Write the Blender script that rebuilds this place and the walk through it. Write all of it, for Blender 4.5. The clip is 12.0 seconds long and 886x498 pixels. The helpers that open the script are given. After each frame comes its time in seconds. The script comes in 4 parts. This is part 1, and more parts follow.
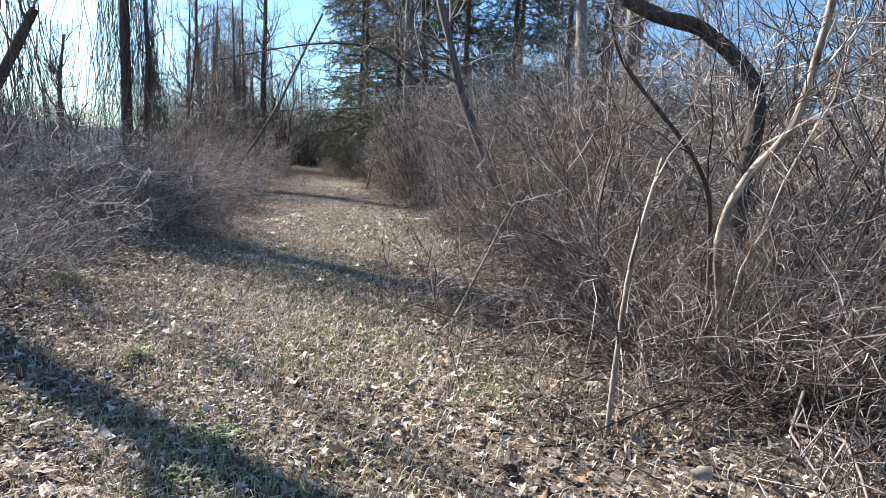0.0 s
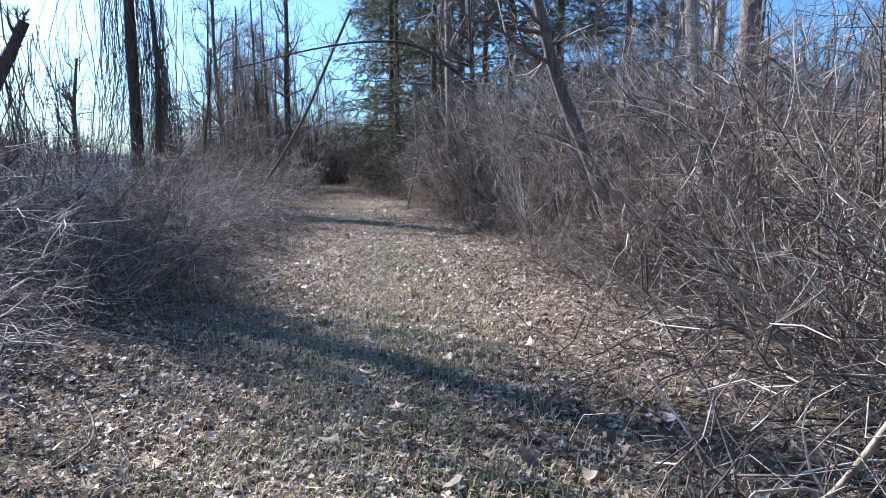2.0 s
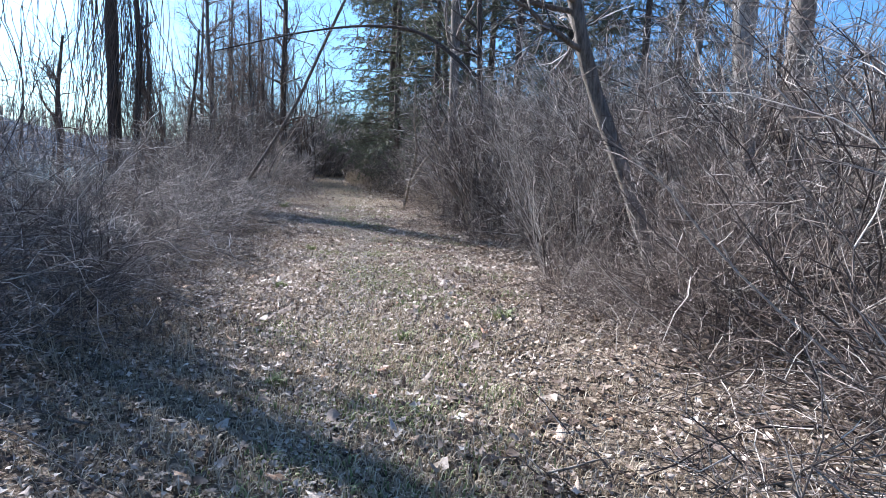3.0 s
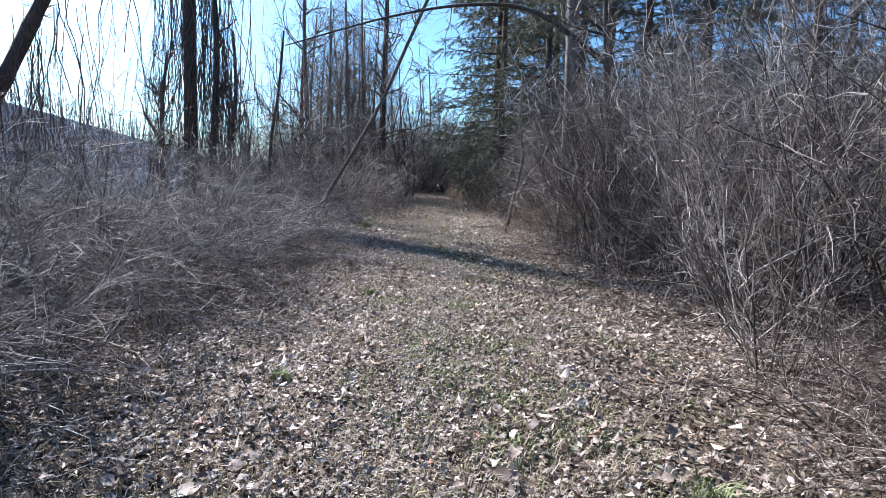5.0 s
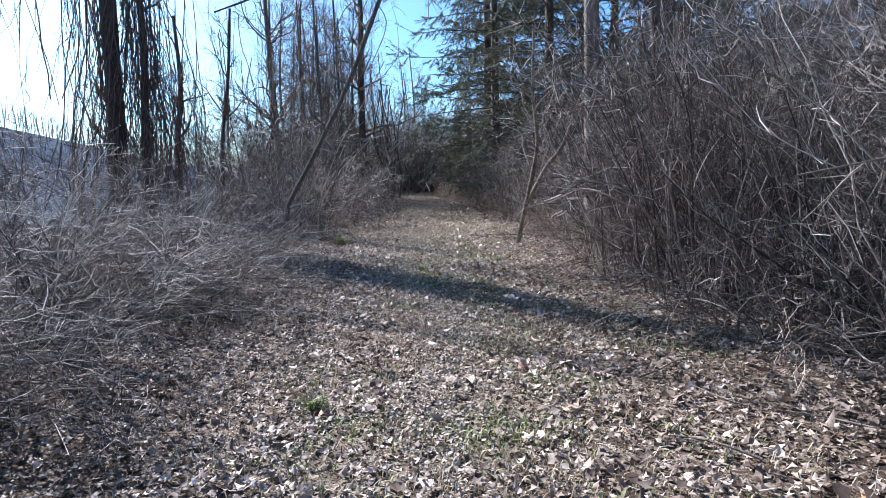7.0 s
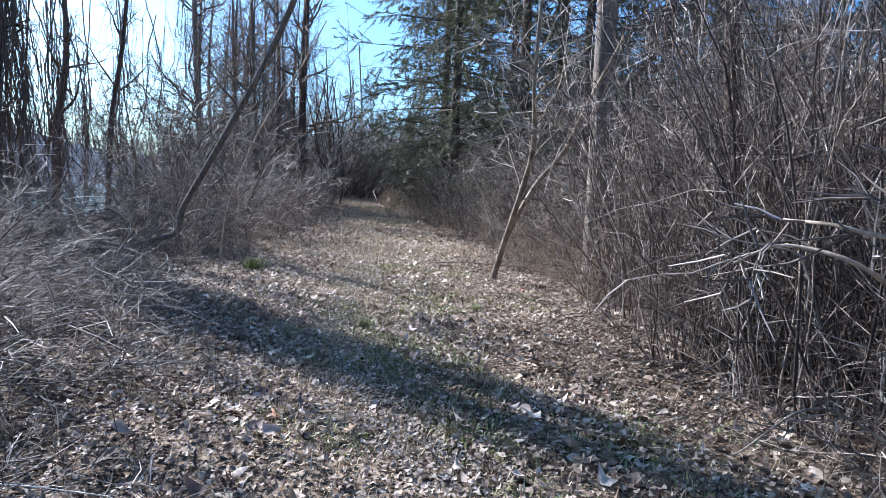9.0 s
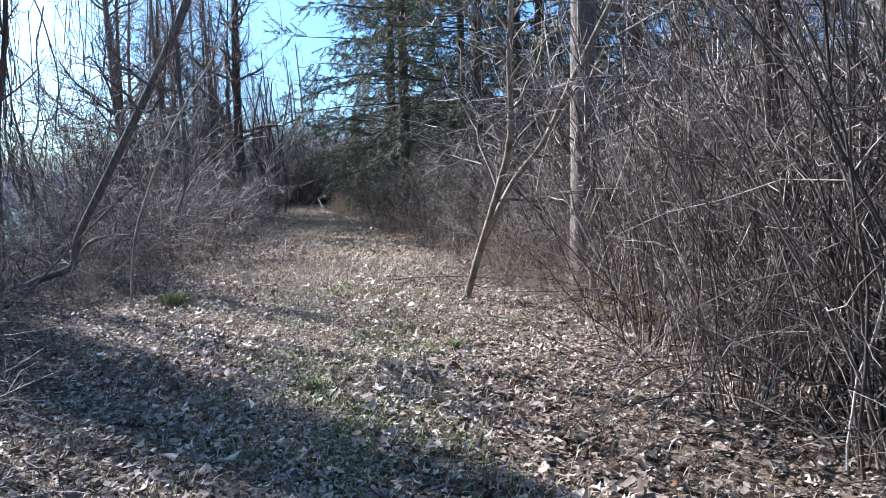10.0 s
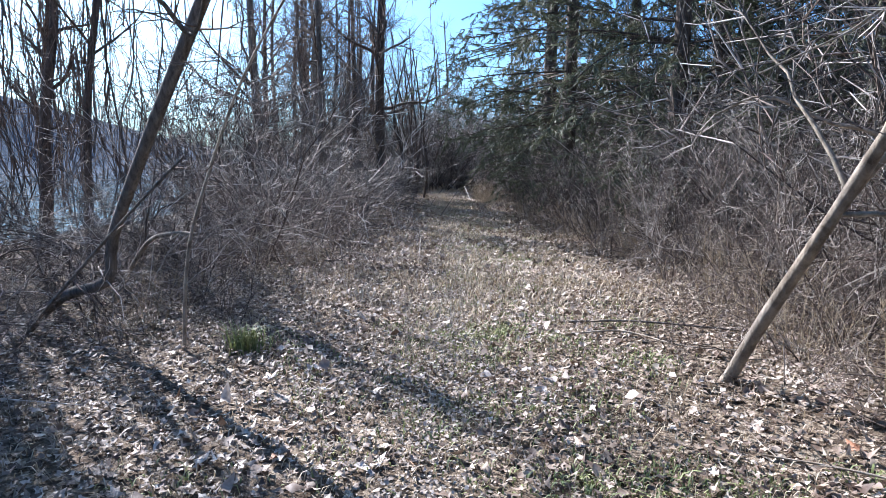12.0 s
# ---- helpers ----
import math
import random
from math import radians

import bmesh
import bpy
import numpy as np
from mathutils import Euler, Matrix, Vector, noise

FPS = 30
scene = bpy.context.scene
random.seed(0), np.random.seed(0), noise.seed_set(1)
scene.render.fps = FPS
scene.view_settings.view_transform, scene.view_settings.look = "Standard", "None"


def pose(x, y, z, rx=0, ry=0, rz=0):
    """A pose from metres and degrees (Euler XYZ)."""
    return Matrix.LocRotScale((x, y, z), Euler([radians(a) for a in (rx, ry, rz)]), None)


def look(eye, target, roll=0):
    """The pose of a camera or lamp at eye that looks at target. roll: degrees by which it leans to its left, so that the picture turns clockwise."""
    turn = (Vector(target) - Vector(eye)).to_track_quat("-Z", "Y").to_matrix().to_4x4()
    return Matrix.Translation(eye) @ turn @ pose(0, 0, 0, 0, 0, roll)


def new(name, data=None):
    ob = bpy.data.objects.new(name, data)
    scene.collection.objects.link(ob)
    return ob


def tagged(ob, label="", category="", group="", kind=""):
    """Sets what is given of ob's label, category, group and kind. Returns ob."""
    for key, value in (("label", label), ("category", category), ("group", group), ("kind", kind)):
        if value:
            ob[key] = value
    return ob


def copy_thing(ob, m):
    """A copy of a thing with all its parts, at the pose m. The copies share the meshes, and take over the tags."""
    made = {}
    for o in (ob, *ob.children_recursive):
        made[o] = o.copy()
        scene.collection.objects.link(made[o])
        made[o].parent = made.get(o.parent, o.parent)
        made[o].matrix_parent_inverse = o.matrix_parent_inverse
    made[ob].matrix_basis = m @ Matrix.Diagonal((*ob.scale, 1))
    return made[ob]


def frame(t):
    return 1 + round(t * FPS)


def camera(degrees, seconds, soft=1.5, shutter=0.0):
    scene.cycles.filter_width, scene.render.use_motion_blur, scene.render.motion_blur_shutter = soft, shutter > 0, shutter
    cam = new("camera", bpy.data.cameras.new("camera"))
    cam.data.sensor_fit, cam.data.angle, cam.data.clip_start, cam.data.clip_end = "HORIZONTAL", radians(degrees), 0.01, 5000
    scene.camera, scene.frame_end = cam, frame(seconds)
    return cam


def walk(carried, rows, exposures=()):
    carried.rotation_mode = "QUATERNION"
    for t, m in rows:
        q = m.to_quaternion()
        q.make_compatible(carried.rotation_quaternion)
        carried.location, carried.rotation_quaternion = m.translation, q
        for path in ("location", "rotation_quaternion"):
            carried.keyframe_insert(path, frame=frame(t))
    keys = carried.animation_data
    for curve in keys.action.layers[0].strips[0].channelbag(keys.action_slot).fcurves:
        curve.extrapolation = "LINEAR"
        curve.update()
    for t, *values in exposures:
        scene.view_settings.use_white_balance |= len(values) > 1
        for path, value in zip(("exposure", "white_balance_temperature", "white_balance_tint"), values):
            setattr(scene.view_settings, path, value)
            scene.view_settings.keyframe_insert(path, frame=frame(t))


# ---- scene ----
cam = camera(71.6, 12.0, soft=0.5)
PATH = [
    (0, (0.062, 0.075, 1.279), (0.036, 2.053, 0.983), 2.9),
    (0.5, (0.029, 0.672, 1.379), (0.162, 2.654, 1.148), 2.7),
    (1, (-0.412, 1.543, 1.297), (-0.531, 3.523, 1.035), 2.3),
    (1.5, (-0.682, 2.246, 1.309), (-0.824, 4.229, 1.097), 6.1),
    (2, (-0.776, 2.858, 1.278), (-0.894, 4.837, 1.016), 0.1),
    (2.5, (-0.788, 3.493, 1.33), (-0.899, 5.474, 1.078), 0.6),
    (3, (-0.878, 4.201, 1.369), (-0.984, 6.179, 1.094), 2.4),
    (3.5, (-0.983, 4.946, 1.374), (-1.216, 6.914, 1.103), -0.3),
    (3.7, (-1.052, 5.206, 1.386), (-1.366, 7.167, 1.151), 1.3),
    (5.3, (-1.221, 7.53, 1.258), (-1.674, 9.463, 1.018), 1.7),
    (5.5, (-1.303, 7.778, 1.318), (-1.667, 9.727, 1.059), -0.1),
    (6, (-1.485, 8.462, 1.302), (-1.79, 10.418, 1.016), -2.0),
    (6.5, (-1.74, 9.197, 1.298), (-2.159, 11.135, 1.034), 1.3),
    (7, (-1.906, 10.074, 1.286), (-2.328, 12.014, 1.041), -1.3),
    (7.2, (-2.044, 10.423, 1.299), (-2.598, 12.337, 1.126), -2.3),
    (8.8, (-2.524, 12.514, 1.302), (-2.873, 14.462, 1.017), 0.5),
    (9, (-2.649, 12.78, 1.296), (-2.878, 14.755, 1.076), 2.4),
    (9.5, (-2.798, 13.434, 1.306), (-2.916, 15.417, 1.07), -0.9),
    (10, (-2.909, 14.092, 1.324), (-2.985, 16.078, 1.103), -0.9),
    (10.5, (-3.18, 14.761, 1.347), (-3.222, 16.751, 1.154), 2.0),
    (11, (-3.414, 15.57, 1.281), (-3.682, 17.54, 1.059), -1.5),
    (11.5, (-3.57, 16.223, 1.273), (-3.925, 18.177, 1.036), 3.1),
    (12, (-3.693, 16.869, 1.32), (-4.198, 18.786, 1.052), 0.9),
]
EXPOSURES = [(0, 1.72, 6450, 15), (1.0, 1.55, 6100, 16), (2.0, 1.62, 5900, 17), (3.5, 1.72, 5850, 17), (5.5, 1.48, 5900, 17), (7.0, 1.55, 5850, 18), (9.5, 1.83, 5850, 17), (12.0, 1.84, 5850, 17)]
walk(cam, [(t, look(eye, target, roll)) for t, eye, target, roll in PATH], EXPOSURES)

# ---- light ----
SUN = Vector((-0.8415, 0.5403, 0.0))
ELEV = radians(34)
world = bpy.data.worlds.new("sky")
scene.world = world
world.use_nodes = True
wn = world.node_tree
sky = wn.nodes.new("ShaderNodeTexSky")
sky.sky_type = "NISHITA"
sky.sun_disc = False
sky.sun_elevation = ELEV
sky.sun_rotation = math.atan2(SUN.x, SUN.y)
sky.air_density, sky.dust_density, sky.ozone_density = 1.0, 2.0, 1.8
tint = wn.nodes.new("ShaderNodeMixRGB")
tint.blend_type, tint.inputs[0].default_value, tint.inputs[2].default_value = "MULTIPLY", 1.0, (0.555, 0.93, 1.22, 1)
wn.links.new(sky.outputs[0], tint.inputs[1])
wn.links.new(tint.outputs[0], wn.nodes["Background"].inputs[0])
wn.nodes["Background"].inputs[1].default_value = 0.062
sun = new("sun", bpy.data.lights.new("sun", "SUN"))
sun.data.energy, sun.data.angle, sun.data.color = 5.0, radians(0.5), (1.0, 0.96, 0.91)
sun.matrix_world = look((0, 0, 0), -(SUN * math.cos(ELEV) + Vector((0, 0, math.sin(ELEV)))))

# ---- materials ----
rng = np.random.default_rng(7)


def material(name, rough=0.85, spec=0.25):
    m = bpy.data.materials.new(name)
    m.use_nodes = True
    b = m.node_tree.nodes["Principled BSDF"]
    b.inputs["Roughness"].default_value = rough
    b.inputs["Specular IOR Level"].default_value = spec
    return m, m.node_tree.nodes, m.node_tree.links, b


def ramp(nodes, stops):
    r = nodes.new("ShaderNodeValToRGB")
    e = r.color_ramp.elements
    while len(e) < len(stops):
        e.new(0.5)
    for k, (p, c) in zip(e, stops):
        k.position, k.color = p, (*c, 1)
    return r


def noise_tex(nodes, links, scale, detail=6, stretch=(1, 1, 1), rough=0.6):
    co = nodes.new("ShaderNodeTexCoord")
    mp = nodes.new("ShaderNodeMapping")
    mp.inputs["Scale"].default_value = stretch
    n = nodes.new("ShaderNodeTexNoise")
    n.inputs["Scale"].default_value, n.inputs["Detail"].default_value, n.inputs["Roughness"].default_value = scale, detail, rough
    links.new(co.outputs["Object"], mp.inputs[0])
    links.new(mp.outputs[0], n.inputs["Vector"])
    return n


def multiply(nodes, links, a, b, fac=1.0):
    m = nodes.new("ShaderNodeMixRGB")
    m.blend_type = "MULTIPLY"
    m.inputs[0].default_value = fac
    links.new(a, m.inputs[1])
    links.new(b, m.inputs[2])
    return m.outputs[0]


def bump(nodes, links, source, b, strength, distance):
    n = nodes.new("ShaderNodeBump")
    n.inputs["Strength"].default_value, n.inputs["Distance"].default_value = strength, distance
    links.new(source, n.inputs["Height"])
    links.new(n.outputs[0], b.inputs["Normal"])


def bark(name, light, dark, scale=9.0, stretch=(1, 1, 0.18), depth=0.03, blotch=None):
    """Ridged bark, in two shades, with larger patches over it."""
    m, n, l, b = material(name, 0.9, 0.15)
    a = noise_tex(n, l, scale * 4, 8, stretch, 0.7)
    r = ramp(n, [(0.34, dark), (0.62, light)])
    l.new(a.outputs[0], r.inputs[0])
    big = noise_tex(n, l, 1.3, 4, (1, 1, 0.6))
    r2 = ramp(n, [(0.35, (0.6, 0.6, 0.6)), (0.7, blotch or (1.0, 1.0, 1.0))])
    l.new(big.outputs[0], r2.inputs[0])
    l.new(multiply(n, l, r.outputs[0], r2.outputs[0]), b.inputs["Base Color"])
    bump(n, l, a.outputs[0], b, 0.8, depth)
    return m


def islands(name, stops, rough=0.8, spec=0.25, grain=30.0, through_light=0.0, patches=0.0):
    """Each separate piece takes its own colour from the ramp, with a fine mottle."""
    m, n, l, b = material(name, rough, spec)
    g = n.new("ShaderNodeNewGeometry")
    r = ramp(n, stops)
    o = n.new("ShaderNodeObjectInfo")
    both, part_of = n.new("ShaderNodeMath"), n.new("ShaderNodeMath")
    both.operation, part_of.operation = "ADD", "FRACT"
    l.new(g.outputs["Random Per Island"], both.inputs[0])
    l.new(o.outputs["Random"], both.inputs[1])
    l.new(both.outputs[0], part_of.inputs[0])
    l.new(part_of.outputs[0], r.inputs[0])
    a = noise_tex(n, l, grain, 4)
    r2 = ramp(n, [(0.3, (0.62, 0.6, 0.58)), (0.65, (1.0, 1.0, 1.0))])
    l.new(a.outputs[0], r2.inputs[0])
    colour = multiply(n, l, r.outputs[0], r2.outputs[0])
    if patches:
        p = noise_tex(n, l, patches, 4)
        r3 = ramp(n, [(0.36, (0.6, 0.55, 0.48)), (0.48, (0.9, 0.88, 0.83)), (0.62, (1.0, 1.0, 1.0))])
        l.new(p.outputs[0], r3.inputs[0])
        colour = multiply(n, l, colour, r3.outputs[0])
    l.new(colour, b.inputs["Base Color"])
    if through_light:
        t = n.new("ShaderNodeBsdfTranslucent")
        l.new(colour, t.inputs[0])
        x = n.new("ShaderNodeMixShader")
        x.inputs[0].default_value = through_light
        l.new(b.outputs[0], x.inputs[1])
        l.new(t.outputs[0], x.inputs[2])
        l.new(x.outputs[0], n["Material Output"].inputs[0])
    return m


BARK_GREY = bark("bark_grey", (0.30, 0.26, 0.22), (0.10, 0.085, 0.07))
BARK_PALE = bark("bark_pale", (0.46, 0.42, 0.36), (0.2, 0.175, 0.15), 7)
BARK_DARK = bark("bark_dark", (0.17, 0.135, 0.11), (0.05, 0.04, 0.033))
MOTTLED = bark("mottled_stem", (0.42, 0.37, 0.3), (0.1, 0.08, 0.062), 2.5, (1, 1, 0.5), 0.03, (1.0, 0.97, 0.9))
LIMB_PALE = bark("limb_pale", (0.52, 0.46, 0.38), (0.15, 0.115, 0.085), 4, (1, 1, 0.55), 0.015, (1.0, 0.97, 0.9))
VINE = islands("vine_bark", [(0.0, (0.10, 0.075, 0.06)), (0.6, (0.17, 0.13, 0.105)), (1.0, (0.26, 0.21, 0.17))])
CANE = islands("cane_bark", [(0.0, (0.05, 0.04, 0.035)), (0.5, (0.095, 0.075, 0.062)), (0.8, (0.2, 0.165, 0.135)), (0.93, (0.42, 0.37, 0.31)), (1.0, (0.6, 0.55, 0.48))])
TWIG_BROWN = islands("twig_brown", [(0.0, (0.06, 0.046, 0.039)), (0.5, (0.125, 0.096, 0.079)), (0.78, (0.25, 0.205, 0.168)), (0.9, (0.5, 0.44, 0.38)), (1.0, (0.7, 0.64, 0.57))])
TWIG_GREY = islands("twig_grey", [(0.0, (0.075, 0.066, 0.06)), (0.5, (0.165, 0.148, 0.132)), (0.76, (0.32, 0.29, 0.26)), (0.9, (0.58, 0.54, 0.48)), (1.0, (0.74, 0.7, 0.64))])
LEAF = islands("dry_leaf", [(0.0, (0.1, 0.066, 0.05)), (0.3, (0.22, 0.165, 0.13)), (0.6, (0.4, 0.325, 0.265)), (0.85, (0.57, 0.495, 0.42)), (1.0, (0.76, 0.69, 0.61))], 0.62, 0.35, 45, 0.15, 1.1)
GRIT = islands("trodden_chips", [(0.0, (0.19, 0.16, 0.132)), (0.5, (0.36, 0.312, 0.262)), (1.0, (0.55, 0.49, 0.425))], 0.9, 0.2, 60)
STRAW = islands("dead_grass", [(0.0, (0.27, 0.205, 0.125)), (0.55, (0.44, 0.365, 0.25)), (1.0, (0.62, 0.55, 0.42))], 0.7, 0.3, 40, 0.2)
GREEN = islands("green_grass", [(0.0, (0.14, 0.18, 0.065)), (0.6, (0.24, 0.28, 0.11)), (1.0, (0.38, 0.39, 0.2))], 0.6, 0.3, 40, 0.2)
NEEDLE = islands("conifer_needles", [(0.0, (0.06, 0.073, 0.042)), (0.6, (0.125, 0.14, 0.08)), (1.0, (0.24, 0.25, 0.16))], 0.6, 0.3, 20, 0.15)
# far trees: their bluish grey has the haze of distance painted in
HAZED_WOOD = islands("hazed_wood", [(0.0, (0.11, 0.12, 0.135)), (1.0, (0.19, 0.195, 0.205))], 0.95, 0.1, 2)


def ground_material():
    m, n, l, b = material("leaf_mould", 0.95, 0.1)
    v = n.new("ShaderNodeTexVoronoi")
    v.inputs["Scale"].default_value = 30
    co = n.new("ShaderNodeTexCoord")
    l.new(co.outputs["Object"], v.inputs["Vector"])
    sep = n.new("ShaderNodeSeparateColor")
    l.new(v.outputs["Color"], sep.inputs[0])
    r = ramp(n, [(0.0, (0.08, 0.062, 0.048)), (0.4, (0.17, 0.135, 0.105)), (0.75, (0.29, 0.24, 0.19)), (1.0, (0.46, 0.4, 0.33))])
    l.new(sep.outputs[0], r.inputs[0])
    a = noise_tex(n, l, 55, 8)
    r2 = ramp(n, [(0.3, (0.35, 0.32, 0.3)), (0.65, (1.0, 1.0, 1.0))])
    l.new(a.outputs[0], r2.inputs[0])
    big = noise_tex(n, l, 0.9, 5)
    r3 = ramp(n, [(0.38, (0.7, 0.68, 0.62)), (0.62, (1.0, 0.98, 0.92))])
    l.new(big.outputs[0], r3.inputs[0])
    l.new(multiply(n, l, multiply(n, l, r.outputs[0], r2.outputs[0]), r3.outputs[0]), b.inputs["Base Color"])
    bump(n, l, a.outputs[0], b, 0.7, 0.03)
    return m


def hazed_hill_material():
    m, n, l, b = material("hazed_hillside", 1.0, 0.0)
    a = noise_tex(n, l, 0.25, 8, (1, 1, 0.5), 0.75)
    # distance haze is put into these blue-greys; the bare woods are grey-brown
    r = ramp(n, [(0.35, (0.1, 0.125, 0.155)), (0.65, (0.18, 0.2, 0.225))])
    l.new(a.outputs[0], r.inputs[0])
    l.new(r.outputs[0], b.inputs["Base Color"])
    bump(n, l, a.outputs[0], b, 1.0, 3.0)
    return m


def water_material():
    m, n, l, b = material("river_water", 0.08, 0.5)
    b.inputs["Base Color"].default_value = (0.06, 0.09, 0.10, 1)
    a = noise_tex(n, l, 1.6, 5, (1, 0.4, 1))
    bump(n, l, a.outputs[0], b, 0.35, 0.12)
    return m


# ---- plan: the edges of the path, metres along y ----
EDGE_Y = [-30, -2, 3, 4, 6, 9, 12.3, 14.8, 15.8, 17.5, 20.4, 25, 28.4, 36.5, 46, 60]
EDGE_R = [6.0, 2.5, 1.5, 0.85, 0.25, 0.1, -0.2, -0.5, -1.15, -1.65, -2.1, -3.3, -4.5, -7.3, -10.3, -14.6]
EDGE_L = [-3.0, -3.0, -3.1, -3.1, -3.1, -3.7, -4.4, -4.9, -5.3, -6.0, -7.0, -7.5, -8.3, -10.2, -12.8, -17.5]


def right_edge(y):
    return np.interp(y, EDGE_Y, EDGE_R)


def left_edge(y):
    return np.interp(y, EDGE_Y, EDGE_L)


def smooth(t):
    t = np.clip(t, 0, 1)
    return t * t * (3 - 2 * t)


def height(x, y):
    """Ground height: a flat path, a bank falling to the river, a far shore with a ridge, a slope on the other side."""
    x, y = np.asarray(x, float), np.asarray(y, float)
    a, b = left_edge(y) - x, x - right_edge(y)
    z = -3.6 * smooth((a - 4.0) / 18)
    ridge = 10 + 24 * smooth((330 - y) / 200)
    z = z + (ridge + 3.6) * smooth((a - 130) / 75)
    z = z + 17.0 * smooth((b - 12) / 110)
    lump = 0.035 * np.sin(x * 1.7 + 1.3 * np.sin(y * 0.9)) + 0.03 * np.sin(y * 2.3 + x * 0.8) + 0.012 * np.sin(x * 6.1) * np.sin(y * 5.3 + 1)
    return z + lump * (0.35 + 0.65 * smooth(np.maximum(a, b) / 2 + 0.5))


# ---- mesh tools ----
def build(name, verts, faces, mat, parent=None, label="", smooth_shade=False):
    """One mesh object from arrays: faces is (n, k)."""
    me = bpy.data.meshes.new(name)
    verts, faces = np.asarray(verts, np.float32), np.asarray(faces, np.int32)
    k = faces.shape[1]
    me.vertices.add(len(verts))
    me.vertices.foreach_set("co", verts.ravel())
    me.loops.add(faces.size)
    me.loops.foreach_set("vertex_index", faces.ravel())
    me.polygons.add(len(faces))
    me.polygons.foreach_set("loop_start", np.arange(len(faces), dtype=np.int32) * k)
    if smooth_shade:
        me.polygons.foreach_set("use_smooth", np.ones(len(faces), bool))
    me.update(calc_edges=True)
    me.materials.append(mat)
    ob = new(name, me)
    if parent is not None:
        ob.parent = parent
    if label:
        ob["label"] = label
    return ob


def unit(v):
    return v / np.maximum(np.linalg.norm(v, axis=-1, keepdims=True), 1e-9)


def tubes(pts, rad, sides):
    """Tubes along (m, n, 3) lines with (m, n) radii: vertices and quads."""
    m, n, _ = pts.shape
    tan = unit(np.gradient(pts, axis=1))
    ref = np.where(np.abs(tan[:, :1, 2:]) < 0.8, np.array([0, 0, 1.0]), np.array([1.0, 0, 0]))
    u = unit(np.cross(tan, np.broadcast_to(ref, tan.shape)))
    v = np.cross(tan, u)
    ang = np.arange(sides) * 2 * np.pi / sides
    ring = u[:, :, None] * np.cos(ang)[:, None] + v[:, :, None] * np.sin(ang)[:, None]
    verts = (pts[:, :, None] + ring * rad[:, :, None, None]).reshape(-1, 3)
    i = np.arange(m * n * sides).reshape(m, n, sides)
    j = np.roll(i, -1, axis=2)
    quads = np.stack([i[:, :-1], j[:, :-1], j[:, 1:], i[:, 1:]], axis=-1).reshape(-1, 4)
    return verts, quads


def joined(sets):
    verts, faces, at = [], [], 0
    for v, f in sets:
        verts.append(v)
        faces.append(f + at)
        at += len(v)
    return np.concatenate(verts), np.concatenate(faces)


def grow(start, way, length, n, wander, pull=(0, 0, 0)):
    """Wandering lines: (m, n + 1, 3) from starts, directions and lengths."""
    m = len(start)
    pts = np.zeros((m, n + 1, 3))
    pts[:, 0] = start
    d = unit(way)
    for k in range(n):
        d = unit(d + rng.normal(0, wander, (m, 3)) + np.asarray(pull))
        pts[:, k + 1] = pts[:, k] + d * (length / n)[:, None]
    return pts


def shoots(parent, radii, each, low, high, angle, lift=0.0):
    """Starts, directions and parent radii of side shoots on given lines."""
    m, n, _ = parent.shape
    who = np.repeat(np.arange(m), each)
    at = rng.uniform(low, high, len(who)) * (n - 1)
    k = np.minimum(at.astype(int), n - 2)
    f = (at - k)[:, None]
    a, b = parent[who, k], parent[who, k + 1]
    tan = unit(b - a)
    side = unit(np.cross(tan, rng.normal(0, 1, tan.shape)))
    w = rng.normal(angle, 0.25, len(who))[:, None]
    way = tan * np.cos(w) + side * np.sin(w) + np.array([0, 0, lift])
    r = radii[who, k] * (1 - f[:, 0]) + radii[who, k + 1] * f[:, 0]
    return a * (1 - f) + b * f, way, r, at / (n - 1)


def taper(r0, n, tip=0.25):
    return np.asarray(r0)[:, None] * np.linspace(1, tip, n + 1)[None]


def curve_limb(points, r0, r1, n=24, knobs=0.06):
    """One thick limb along a smooth line through points, with an uneven girth."""
    p = np.array(points, float)
    s = np.linspace(0, len(p) - 1, n)
    k = np.clip(s.astype(int), 0, len(p) - 2)
    f = (s - k)[:, None]
    g = np.gradient(p, axis=0)
    a, b, ga, gb = p[k], p[k + 1], g[k], g[k + 1]
    line = a * (2 * f**3 - 3 * f**2 + 1) + ga * (f**3 - 2 * f**2 + f) + b * (3 * f**2 - 2 * f**3) + gb * (f**3 - f**2)
    rad = np.linspace(r0, r1, n) * (1 + rng.normal(0, knobs, n))
    return line[None], rad[None]


def empty(name, at, label, category, group=""):
    ob = new(name)
    ob.location = at
    return tagged(ob, label, category, group)


# ---- ground and water ----
def axis(inner0, inner1, step, outer0, outer1):
    mid = list(np.arange(inner0, inner1, step))
    lo, hi, w = [], [], step
    p = inner0
    while p > outer0:
        w *= 1.22
        p -= w
        lo.append(p)
    p, w = mid[-1], step
    while p < outer1:
        w *= 1.22
        p += w
        hi.append(p)
    return np.array(lo[::-1] + mid + hi)


